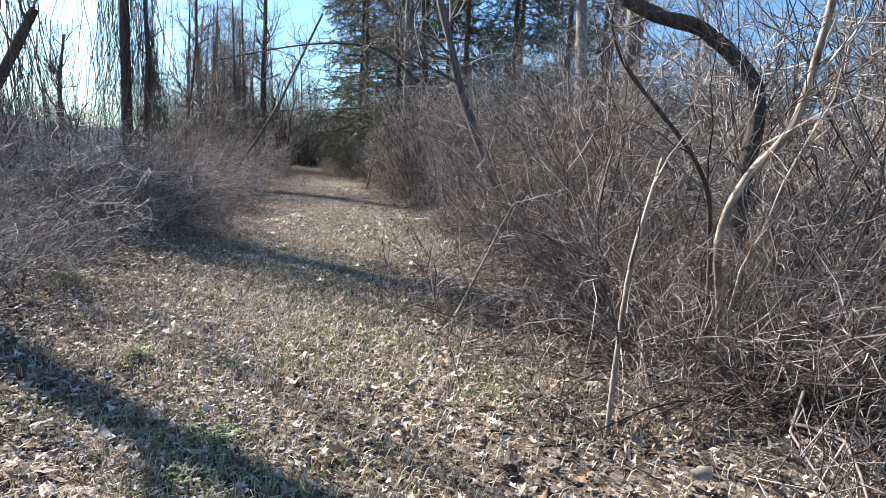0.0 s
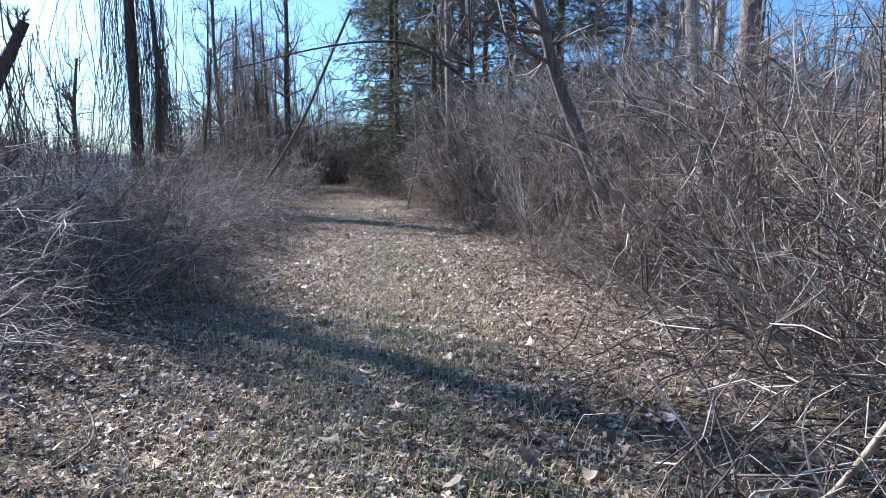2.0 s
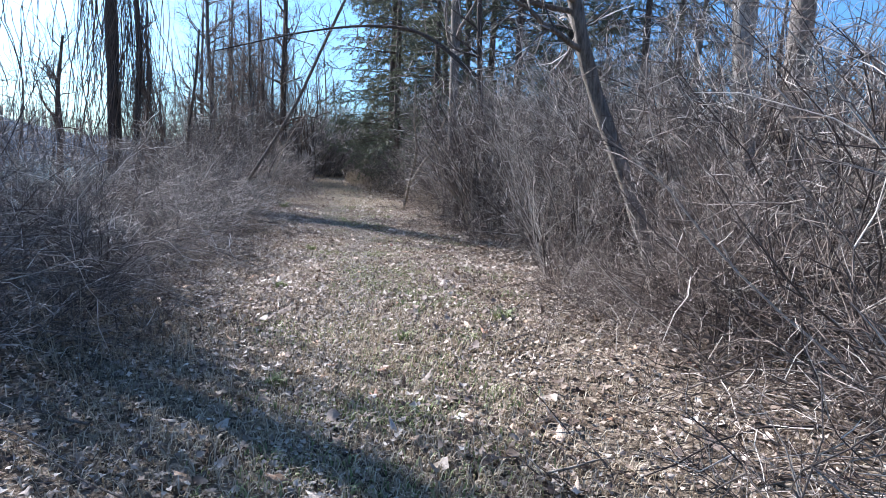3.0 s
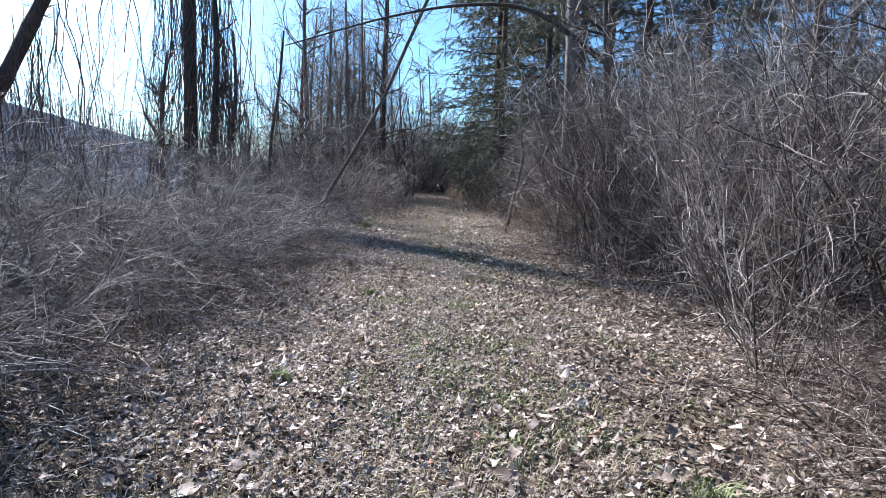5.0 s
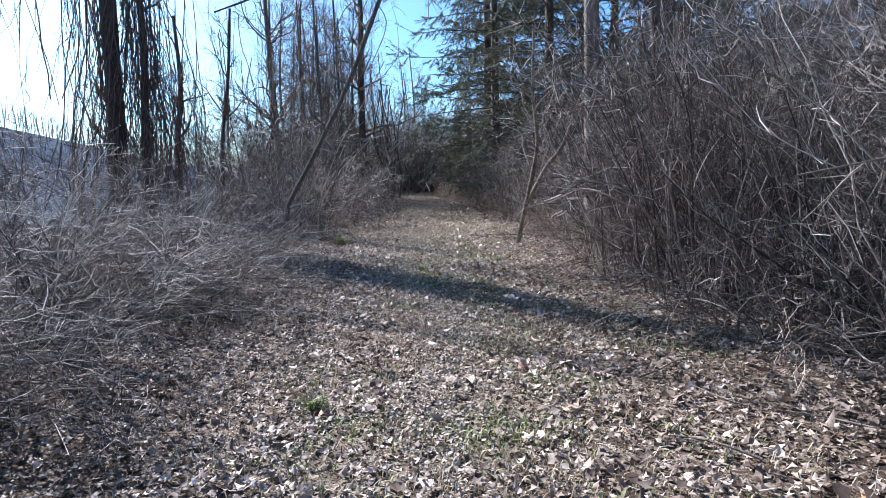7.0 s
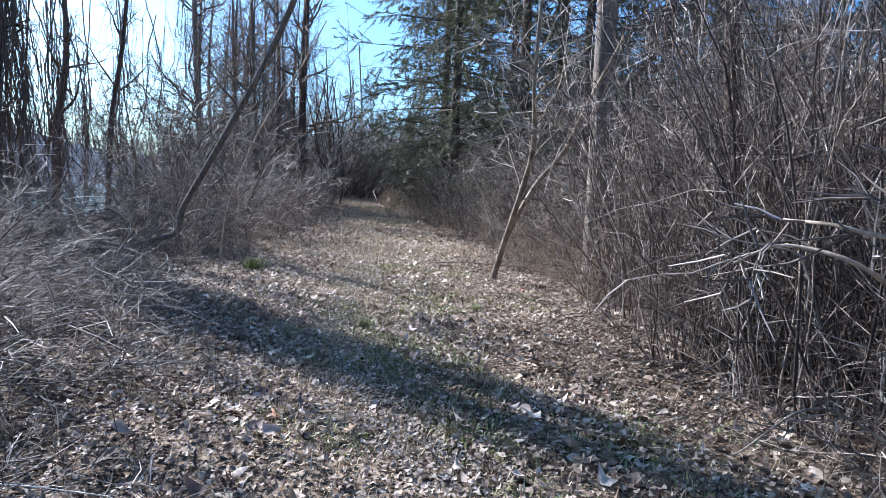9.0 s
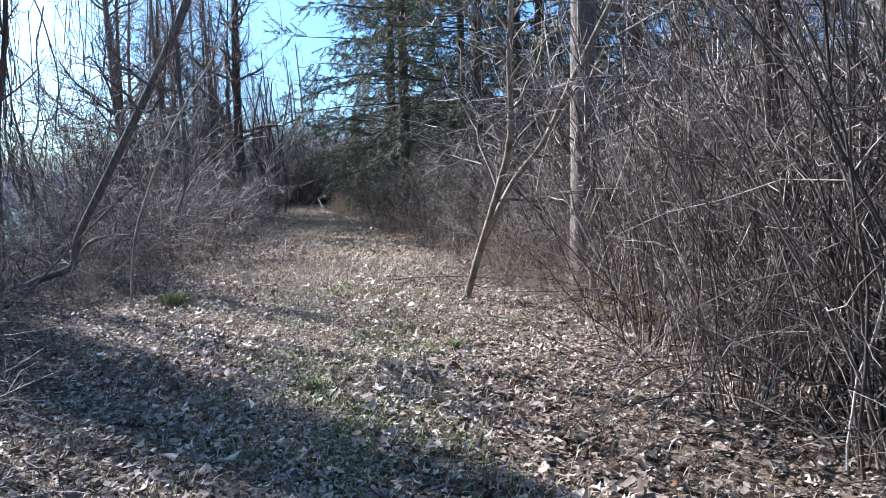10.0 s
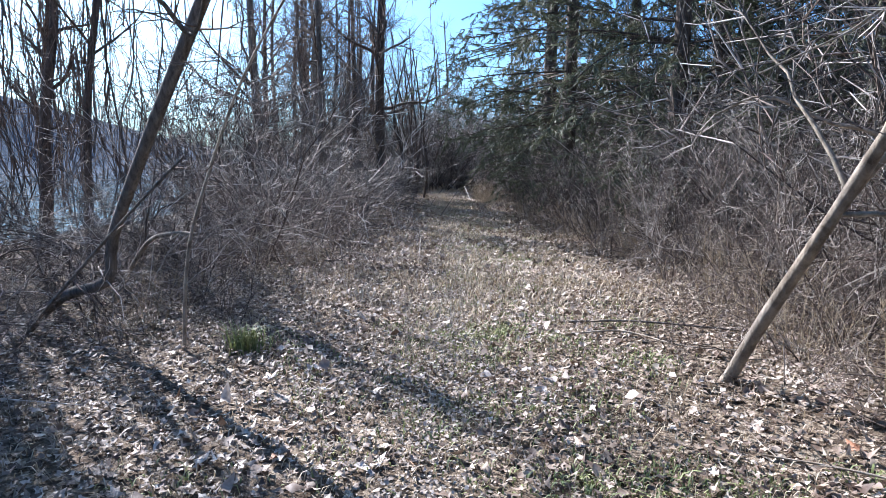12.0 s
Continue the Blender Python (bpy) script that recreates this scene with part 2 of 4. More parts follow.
gx, gy = axis(-9, 5, 0.16, -900, 900), axis(-1, 30, 0.16, -700, 1200)
X, Y = np.meshgrid(gx, gy)
Z = height(X, Y)
i = np.arange(X.size).reshape(X.shape)
quads = np.stack([i[:-1, :-1], i[:-1, 1:], i[1:, 1:], i[1:, :-1]], -1).reshape(-1, 4)
ground = build("ground", np.stack([X, Y, Z], -1).reshape(-1, 3), quads, ground_material(), smooth_shade=True)
tagged(ground, "woodland ground under dead leaves and dry grass", "ground", kind="structure")
# slopes past the river take the colour with haze painted in
ground.data.materials.append(hazed_hill_material())
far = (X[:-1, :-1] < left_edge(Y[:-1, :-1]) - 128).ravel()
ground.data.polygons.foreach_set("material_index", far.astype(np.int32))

wx, wy = np.linspace(-260, -8, 40), np.linspace(-300, 420, 60)
X, Y = np.meshgrid(wx, wy)
X = X + left_edge(np.clip(Y, -30, 60)) + 8 - np.maximum(Y - 60, 0) * 0.3
i = np.arange(X.size).reshape(X.shape)
quads = np.stack([i[:-1, :-1], i[:-1, 1:], i[1:, 1:], i[1:, :-1]], -1).reshape(-1, 4)
water = build("water", np.stack([X, Y, np.full(X.shape, -2.7)], -1).reshape(-1, 3), quads, water_material(), smooth_shade=True)
tagged(water, "calm river water below the wooded bank", "water", kind="structure")


# ---- shrubs ----
def shrub(name, label, stems, tall, lean, spread, droop, side, twig, thick, mat_stem, mat_twig, group, twig_len=0.35, wander=0.12, fine=(0.0028, 0.0058), far=False):
    """A bare shrub: every cane a part, the shoots and fine twigs a mass of their own; all in one when it stands far off. Starts at the origin."""
    thing = empty(name, (0, 0, 0), label, "shrub", group)
    a = rng.uniform(0, 2 * np.pi, stems)
    base = np.stack([np.cos(a), np.sin(a), np.zeros(stems)], -1) * rng.uniform(0.02, spread, stems)[:, None]
    base[:, 2] = -0.06
    tilt = np.clip(np.abs(rng.normal(lean, lean * 0.5, stems)), 0.03, lean * 1.45)
    way = np.stack([np.cos(a) * np.sin(tilt), np.sin(a) * np.sin(tilt), np.cos(tilt)], -1)
    length = tall * rng.uniform(0.7, 1.2, stems)
    n = 5 if far else 9
    canes = grow(base, way, length, n, wander * 1.35, (0, 0, -droop * (1.8 if far else 1)))
    out = np.hypot(canes[:, :, 0], canes[:, :, 1]).max(1)
    canes[:, :, :2] *= np.minimum(1, (spread + tall * min(0.85, 1.1 * math.sin(lean) + 0.05)) / out)[:, None, None]
    r = thick * rng.uniform(0.6, 1.25, stems)
    rad = taper(r, n, 0.22)
    if not far:
        for k in range(stems):
            build("cane", *tubes(canes[k:k + 1], rad[k:k + 1], 5), mat_stem, thing, smooth_shade=True)
    s, w, pr, at = shoots(canes, rad, side, 0.1, 0.98, 0.8, 0.15)
    ln = tall * 0.36 * rng.uniform(0.35, 1.2, len(s)) * (1.15 - 0.6 * at)
    n = 3 if far else 4
    second = grow(s, w, ln, n, wander * 2.0, (0, 0, -droop * 0.8))
    rad2 = taper(np.clip(pr * 0.6, fine[0] * 1.1, thick * 0.5), n, 0.4)
    s, w, pr, at = shoots(second, rad2, twig, 0.1, 1.0, 0.85, 0.1)
    n = 1 if far else 2
    third = grow(s, w, twig_len * rng.uniform(0.25, 1.15, len(s)), n, 0.42, (0, 0, -droop * 0.5))
    mass = [tubes(second, rad2, 3), tubes(third, taper(np.clip(pr * 0.75, *fine), n, 0.5), 3)]
    if far:
        tagged(build("woody_base", *tubes(canes, rad, 4), mat_stem, thing), kind="stuff")
    tagged(build("twig_mass", *joined(mass), mat_twig, thing), kind="stuff")
    return thing


class Kind:
    """A kind of thing: the first one is the one built, the rest are copies. Shrubs keep off the trodden line."""

    def __init__(self, thing, keep_off=True):
        self.thing, self.spots, self.keep_off = thing, [], keep_off
        co = [np.array([v.co for v in o.data.vertices]) for o in thing.children if o.type == "MESH"]
        co = np.concatenate(co)
        co = co[co[:, 2] < 2.3]
        self.reach, self.full_reach = (float(v) for v in np.percentile(np.hypot(co[:, 0], co[:, 1]), (95, 99.9)))

    def add(self, x, y, turn=0.0, size=1.0, tall=1.0, free=False):
        lo, hi = float(left_edge(y)), float(right_edge(y))
        tread = lo + 0.56 * (hi - lo)
        if free or not self.keep_off or y > 18.6:
            pass
        elif x > tread:
            x = max(x, tread + 0.35 + self.reach * size)
        else:
            x = min(x, lo + float(np.interp(y, (7, 11), (0.54, 0.38))) * (hi - lo) - 0.4 - float(np.interp(y, (9, 11), (self.reach, self.full_reach))) * size)
        self.spots.append(pose(x, y, float(height(x, y)), 0, 0, turn) @ Matrix.Diagonal((size, size, size * tall, 1)))

    def done(self):
        for m in self.spots[1:]:
            copy_thing(self.thing, m)
        self.thing.matrix_basis = self.spots[0]


ALONG, BANK, EDGE = "shrubs along the path", "brambles on the river bank", "dry weeds at the path's edge"
arching = Kind(shrub("arching_shrub", "bare thorny shrub of arching brown canes beside the path", 13, 2.9, 0.40, 0.35, 0.05, 11, 6, 0.0105, CANE, TWIG_BROWN, ALONG, 0.3))
tangled = Kind(shrub("tangled_shrub", "dense tangled bare shrub with brown twigs", 15, 2.4, 0.72, 0.4, 0.085, 11, 6, 0.009, CANE, TWIG_BROWN, ALONG, 0.28))
upright = Kind(shrub("upright_shrub", "tall bare shrub of upright brown canes", 34, 3.4, 0.24, 0.42, 0.003, 5, 4, 0.0085, CANE, TWIG_BROWN, ALONG, 0.3, 0.09))
spreading = Kind(shrub("spreading_shrub", "large bare shrub with pale grey spreading branches", 13, 3.9, 0.4, 0.35, 0.01, 12, 6, 0.0115, CANE, TWIG_GREY, ALONG, 0.36, 0.13))
bramble = Kind(shrub("bramble", "low bare bramble of grey arching canes on the bank", 15, 2.2, 0.7, 0.5, 0.10, 11, 5, 0.009, TWIG_GREY, TWIG_GREY, BANK, 0.32))
thicket = Kind(shrub("brown_bramble", "low brown bramble thicket matted with dry vines", 15, 2.2, 0.65, 0.5, 0.11, 11, 5, 0.009, CANE, TWIG_BROWN, BANK, 0.32))
brush_brown = Kind(shrub("far_shrub", "dense bare brown shrub in the thicket", 14, 3.2, 0.5, 0.6, 0.03, 7, 4, 0.018, CANE, TWIG_BROWN, "shrubs in the thicket", 0.5, 0.14, (0.008, 0.013), True))
brush_grey = Kind(shrub("far_shrub", "dense bare grey shrub in the thicket", 14, 3.6, 0.45, 0.6, 0.02, 7, 4, 0.018, CANE, TWIG_GREY, "shrubs in the thicket", 0.55, 0.14, (0.008, 0.013), True))
low_brush = Kind(shrub("far_bramble", "low bare bramble on the far bank", 16, 2.3, 0.7, 0.7, 0.06, 5, 4, 0.012, CANE, TWIG_GREY, BANK, 0.42, 0.14, (0.006, 0.010), True))
weeds = Kind(shrub("dry_weeds", "clump of pale dry standing weeds", 17, 0.75, 0.35, 0.35, 0.02, 3, 1, 0.004, STRAW, STRAW, EDGE, 0.14, 0.1, (0.002, 0.003), True))

R = random.Random(3)
for y in np.arange(3.6, 47, 0.95):
    y = float(y) + R.uniform(-0.3, 0.3)
    x = float(right_edge(y)) + R.uniform(0.6, 1.0)
    if 15.2 < y < 19.2:
        kind = upright
        x -= 0.35
    elif y < 5.5:
        kind = tangled
    elif y > 26:
        kind = brush_brown
    elif y > 19.2:
        kind = R.choice([tangled, tangled, arching])
    else:
        kind = R.choice([arching, tangled, arching])
    grow_to = 0.62 if 9.2 < y < 12.6 else (0.7 if 19.4 < y < 27 else (1.0 if y < 20 else 0.55))
    x += 0.45 if y > 24 else (0.45 if 5.4 < y < 9.2 else 0.0)
    kind.add(x + (0.5 if 9.2 < y < 12.6 else 0.0), y, R.uniform(0, 360), grow_to * R.uniform(0.85, 1.1))
for gap, step in ((2.2, 1.25), (4.2, 1.6), (6.8, 2.5)):
    for y in np.arange(3.6, 46, step):
        y = float(y) + R.uniform(-0.5, 0.5)
        x = float(right_edge(y)) + gap + R.uniform(-0.5, 0.5)
        if gap > 3 or y > 20:
            kind = R.choice([brush_brown, brush_grey])
        else:
            kind = R.choice([upright, spreading] if 14 < y < 19 else [arching, spreading, spreading, tangled])
            x += 0.5 if kind is spreading else 0.0
        kind.add(x + (0.4 if y > 24 else 0.0), y, R.uniform(0, 360), R.uniform(0.9, 1.2))
for x, y, size in ((2.35, 3.5, 0.9), (2.9, 3.9, 1.0), (3.2, 2.9, 0.9), (1.45, 4.5, 0.68), (1.75, 3.6, 0.66), (1.35, 4.0, 0.6), (2.15, 3.15, 0.7), (1.15, 5.2, 0.7), (1.8, 4.8, 0.9), (2.3, 5.4, 0.95), (1.35, 6.2, 0.75)):
    tangled.add(x, y, R.uniform(0, 360), size)
for gap, step in ((0.7, 0.75), (1.7, 0.85), (3.2, 1.25), (5.6, 1.9), (9.0, 2.8)):
    for y in np.arange(2.2, 47, step):
        y = float(y) + R.uniform(-0.3, 0.3)
        x = float(left_edge(y)) - gap - R.uniform(-0.3, 0.4)
        if 17.3 < y < 21.4 and gap < 1.5 or gap > 5 and 24.5 < y < 34:
            continue
        if gap > 3 or y > 25:
            kind = R.choice([bramble, thicket]) if gap < 4 and 11 < y < 25 else low_brush
            x -= 0.5 if y > 27 else 0.0
        else:
            kind = R.choice([bramble, bramble, thicket] if y < 19 else [thicket, thicket, bramble])
        kind.add(x, y, R.uniform(0, 360), R.uniform(0.75, 1.0) * (1.2 if 23 < y < 28 else (0.95 if y > 28 else 1.0)) * (0.8 if y < 12 and gap < 1.5 else 1.0) * (1.15 if y < 17 and gap > 1.5 else 1.0) * (1.15 if 11.5 < y < 17.3 else 1.0), 0.42 if gap > 2.5 and 22 < y < 33 or gap > 1 and 19 < y < 25.5 else (0.7 if 12 < y < 20 else (0.85 if y < 12 else 1.0)))
for k in range(52):
    y = 47.5 + 18 * (k / 52)
    R.choice([brush_brown, brush_grey]).add(R.uniform(-25, -6), y + R.uniform(-1, 1), R.uniform(0, 360), R.uniform(1.0, 1.9), 1.0, True)
for k in range(16):
    R.choice([brush_brown, brush_grey]).add(R.uniform(-16.5, -9.5), R.uniform(48, 54), R.uniform(0, 360), R.uniform(1.2, 1.9), 1.0, True)
for k in range(16):
    y = R.uniform(31, 46)
    R.choice([brush_grey, brush_brown]).add(float(left_edge(y)) - R.uniform(3.2, 6), y, R.uniform(0, 360), R.uniform(1.0, 1.7))
for k in range(18):
    y = R.uniform(22, 46)
    brush_grey.add(float(right_edge(y)) + R.uniform(3, 9), y, R.uniform(0, 360), R.uniform(1.2, 1.7))
for k in range(16):
    y = 21.3 + k * 0.38 + R.uniform(-0.2, 0.2)
    R.choice([spreading, arching, spreading]).add(float(right_edge(y)) + R.uniform(1.1, 2.8), y, R.uniform(0, 360), R.uniform(0.5, 0.72))
for k in range(5):
    y = 10.2 + k
    spreading.add(float(right_edge(y)) + R.uniform(2.3, 3.2), y, R.uniform(0, 360), R.uniform(0.95, 1.05))
for k in range(6):
    y = 15.4 + 0.6 * k
    upright.add(float(right_edge(y)) + (0.9, 1.7, 1.3)[k % 3], y, R.uniform(0, 360), R.uniform(0.8, 1.05))
upright.add(-1.25, 20.5, 40, 0.5)
for x, y, size in ((-0.5, 14.9, 0.7), (-0.2, 15.5, 0.8), (0.2, 14.5, 0.8), (0.9, 9.6, 0.6), (1.3, 10.3, 0.7), (0.7, 10.5, 0.55), (1.9, 9.4, 0.8), (2.3, 3.4, 0.6), (1.5, 4.1, 0.6), (1.5, 4.4, 0.75)):
    tangled.add(x, y, R.uniform(0, 360), size)
for x, y, size in ((0.1, 11.4, 0.62), (0.3, 12.4, 0.75), (0.3, 13.3, 0.8), (0.2, 14.1, 0.75), (1.3, 12.9, 0.95)):
    spreading.add(x, y, R.uniform(0, 360), size)
tangled.add(-1.5, 20.3, 200, 0.5)
for k in range(15):
    y = 6.5 + 0.85 * k
    brush_grey.add(float(left_edge(y)) - R.uniform(5.6, 8.5), y, R.uniform(0, 360), R.uniform(0.68, 0.85), 0.95)
for k in range(20):
    y = 8.2 + 0.46 * k
    (bramble, thicket, bramble)[k % 3].add(float(left_edge(y)) - (0.5, 1.3, 2.2, 0.9)[k % 4], y, 97 * k, R.uniform(0.75, 0.95), 0.8)
for x, y, size in ((-8.6, 21.7, 1.05), (-9.2, 22.6, 1.15), (-9.6, 20.9, 1.0), (-10.3, 21.6, 1.1)):
    thicket.add(x, y, R.uniform(0, 360), size)
for k, (x, y, size) in enumerate(((1.2, 3.6, 0.45), (1.6, 3.4, 0.5), (2.05, 3.3, 0.55))):
    (tangled, arching)[k % 2].add(x, y, 71 * k, size, 1.0, True)
for k in range(18):
    y = 21.6 + 0.62 * k
    (tangled, spreading, arching)[k % 3].add(float(right_edge(y)) + (0.15, 0.75, 0.45, 1.0)[k % 4], y, 83 * k, (0.6, 0.55, 0.7)[k % 3], 1.0, True)
# the dense dark bushes where the path narrows, and those before the forked tree
for k, (x, y, size) in enumerate(((-1.0, 16.7, 0.62), (-1.35, 17.5, 0.62), (-1.6, 18.2, 0.58), (-0.7, 17.3, 0.8), (-0.9, 18.0, 0.8), (-0.4, 16.4, 0.75), (0.0, 17.0, 0.9))):
    (tangled, upright)[k % 2].add(x, y, 77 * k + 150, size, 1.0, True)
for k, (x, y, size) in enumerate(((0.45, 9.2, 0.5), (0.85, 8.7, 0.55), (0.3, 9.9, 0.48), (1.2, 9.1, 0.62), (0.2, 10.7, 0.5), (0.95, 9.7, 0.6), (0.75, 8.0, 0.5))):
    (tangled, arching)[k % 2].add(x, y, 61 * k, size, 1.0, True)
for x, y, size in ((-7.1, 19.0, 0.5), (-7.7, 19.5, 0.6), (-6.75, 21.3, 0.42), (-7.3, 21.6, 0.4)):
    thicket.add(x, y, R.uniform(0, 360), size)
for k in range(60):
    y = R.uniform(19.5, 44)
    weeds.add(float(right_edge(y)) + R.uniform(0.0, 0.9), y, R.uniform(0, 360), R.uniform(0.7, 1.2))
for k in range(34):
    y = R.uniform(4, 42)
    weeds.add(float(left_edge(y)) + R.uniform(-0.5, 0.2), y, R.uniform(0, 360), R.uniform(0.5, 0.9))
for kind in (arching, tangled, upright, spreading, bramble, thicket, brush_brown, brush_grey, low_brush, weeds):
    kind.done()


# ---- trees ----
def tree(name, label, line, r0, r1, branches, reach, mat, twig_mat, clear=0.3, lift=0.35, group="", vines=0, vine_low=0.3, vine_out=0.7, each2=7, each3=5, crown_wander=0.16, far=False):
    """A bare tree: trunk, limbs one by one, a crown of twigs, and hanging vines where it has them."""
    thing = empty(name, (0, 0, 0), label, "tree", group)
    pts, rad = curve_limb(line, r0, r1, 22, 0.04)
    rad[0, 0] *= 1.35
    build("trunk", *tubes(pts, rad, 10), mat, thing, smooth_shade=True)
    if branches:
        s, w, pr, at = shoots(pts, rad, branches, clear, 0.99, 1.0, lift)
        ln = reach * rng.uniform(0.5, 1.2, len(s)) * (1.25 - 0.8 * at)
        limbs = grow(s, w, ln, 7, crown_wander, (0, 0, 0.05))
        lr = taper(np.clip(pr * 0.45, 0.012, 0.07), 7, 0.25)
        for k in range(0 if far else len(s)):
            build("limb", *tubes(limbs[k:k + 1], lr[k:k + 1], 5), mat, thing, smooth_shade=True)
        s, w, pr, at = shoots(limbs, lr, each2, 0.15, 1.0, 0.75, 0.15)
        sub = grow(s, w, reach * 0.4 * rng.uniform(0.4, 1.2, len(s)), 4, 0.2, (0, 0, 0.04))
        sr = taper(np.clip(pr * 0.55, 0.011 if far else 0.006, 0.02), 4, 0.35)
        s, w, pr, at = shoots(sub, sr, each3, 0.1, 1.0, 0.8, 0.1)
        n = 1 if far else 2
        fine = grow(s, w, reach * 0.17 * rng.uniform(0.4, 1.3, len(s)), n, 0.25)
        mass = [tubes(sub, sr, 3), tubes(fine, taper(np.clip(pr * 0.6, 0.007 if far else 0.004, 0.010), n, 0.5), 3)]
        if far:
            mass.append(tubes(limbs, lr, 4))
        tagged(build("crown", *joined(mass), twig_mat, thing), kind="stuff")
    if vines:
        n = len(pts[0])
        k = rng.integers(n // 2, n, vines)
        a = rng.uniform(0, 2 * np.pi, vines)
        out = np.abs(rng.normal(0.1, vine_out, vines)) + r0
        top = pts[0, k] + np.stack([np.cos(a) * out, np.sin(a) * out, np.zeros(vines)], -1)
        drop = (top[:, 2] - vine_low) * np.where(rng.random(vines) < 0.6, 1.0, rng.uniform(0.35, 0.9, vines))
        ropes = grow(top, np.tile((0, 0, -1.0), (vines, 1)), drop, 14, 0.17, (0, 0, -0.42))
        mass = [tubes(ropes, rng.uniform(0.005, 0.015, vines)[:, None] * np.ones((1, 15)), 3)]
        s, w, pr, at = shoots(ropes, np.full(ropes.shape[:2], 0.008), 9, 0.1, 0.98, 0.5, -0.5)
        bits = grow(s, w, rng.uniform(0.2, 1.1, len(s)), 2, 0.35, (0, 0, -0.5))
        mass.append(tubes(bits, taper(np.full(len(s), 0.007), 2, 0.5), 3))
        tagged(build("vine_curtain", *joined(mass), VINE, thing), kind="stuff")
    return thing


def planted(line):
    """The same line with its foot on the ground."""
    x, y, _ = line[0]
    return [(x, y, float(height(x, y)) - 0.1)] + list(line[1:])


tree("vine_tree", "tall grey tree hung with curtains of dry vines", planted([(-11.3, 21.4, 0), (-11.35, 21.5, 3), (-11.45, 21.7, 7), (-11.4, 21.9, 12), (-11.5, 22.0, 17)]), 0.21, 0.07, 12, 2.6, BARK_DARK, VINE, 0.6, vines=100, vine_out=0.38)
tree("broken_tree", "leaning broken dead trunk hung with vines on the bank", planted([(-13.6, 16.6, 0), (-12.9, 17.1, 2), (-12.25, 17.6, 3.9), (-11.95, 17.85, 4.8)]), 0.17, 0.12, 4, 1.0, BARK_DARK, VINE, 0.6, vines=34, vine_low=0.0, vine_out=0.4)
tree("river_tree", "small bare tree with drooping vines near the water", planted([(-20.5, 32, 0), (-20.6, 32.4, 2), (-20.9, 32.8, 4), (-20.7, 33, 6.6)]), 0.16, 0.06, 16, 3.0, BARK_DARK, VINE, 0.3, lift=0.1, crown_wander=0.26, vines=30, vine_low=0.2)
tree("bank_tree", "slender bare tree on the river bank", planted([(-13.2, 32.6, 0), (-13.45, 32.7, 4), (-13.7, 32.9, 8), (-13.6, 33, 14)]), 0.14, 0.04, 34, 2.9, BARK_GREY, VINE, 0.14, lift=0.2, vines=8, each2=8, each3=6, crown_wander=0.24, far=True)
tree("path_tree", "tall dark bare tree beside the path", planted([(-12.2, 39.4, 0), (-12.25, 39.5, 5), (-12.2, 39.7, 10), (-12.3, 39.8, 18)]), 0.21, 0.07, 36, 3.4, BARK_DARK, VINE, 0.12, lift=0.2, vines=14, each2=8, each3=6, crown_wander=0.24, far=True)
for k in range(9):
    a = rng.uniform(0, 6.28)
    x, y = -11.15 + 0.45 * math.cos(a), 40.1 + 0.8 * math.sin(a)
    tree("sapling", "thin dark leaning sapling in a clump beside the path", planted([(x, y, 0), (x + 0.15, y, 1.2), (x + rng.normal(0, 0.3), y, 3.0), (x + rng.normal(0.2, 0.6), y, 5.6)]), 0.05, 0.02, 7, 1.2, BARK_DARK, VINE, 0.35, group="clump of saplings", each2=4, each3=3)
# trees on the bank beside the walk, whose shadows cross the path
tree("vine_tree", "grey tree hung with dry vines on the bank", planted([(-9.6, 11.6, 0), (-9.7, 11.7, 3), (-9.5, 11.9, 7), (-9.7, 11.8, 12)]), 0.22, 0.08, 8, 2.0, BARK_DARK, VINE, 0.6, vines=150, vine_out=0.5)
tree("vine_tree", "grey tree hung with dry vines on the bank", planted([(-9.4, 7.95, 0), (-9.4, 8.05, 3), (-9.5, 7.95, 7), (-9.4, 8.15, 11)]), 0.2, 0.08, 6, 2.0, BARK_DARK, VINE, 0.6, vines=20, vine_out=0.15)

tree("leaning_tree", "dark young tree leaning over the path from the bank", planted([(-8.2, 20.6, 0), (-7.6, 20.5, 0.3), (-7.1, 20.42, 0.47), (-6.98, 20.37, 0.8), (-6.43, 20.13, 1.5), (-5.6, 19.92, 2.75), (-5.0, 19.75, 3.9), (-4.2, 19.5, 5.4)]), 0.042, 0.036, 9, 1.5, BARK_GREY, VINE, 0.5, lift=-0.1, each2=5, each3=4)
sapling = tree("leaning_sapling", "pale lichened stem leaning up from the leaf litter", planted([(-2.93, 20.95, 0), (-2.8, 20.65, 0.45), (-2.67, 20.33, 0.94), (-2.51, 19.92, 1.58), (-2.5, 19.7, 1.97), (-2.53, 19.45, 2.4), (-2.5, 19.2, 3.3)]), 0.042, 0.02, 9, 1.3, MOTTLED, TWIG_GREY, 0.35, each2=6, each3=4)
tree("leaning_tree", "dark forked tree leaning towards the path", planted([(1.0, 10.1, 0), (0.66, 10.3, 1), (0.15, 10.3, 2.2), (-0.1, 10.2, 3.0), (-0.5, 10.4, 4.6), (-0.6, 10.6, 7)]), 0.085, 0.05, 9, 2.0, BARK_GREY, TWIG_GREY, 0.35)
tree("pale_tree", "straight tree with pale ridged bark behind the shrubs", planted([(-1.6, 20.9, 0), (-1.65, 20.85, 3), (-1.7, 20.9, 7), (-1.6, 21, 13)]), 0.155, 0.1, 9, 2.6, BARK_GREY, TWIG_GREY, 0.35)
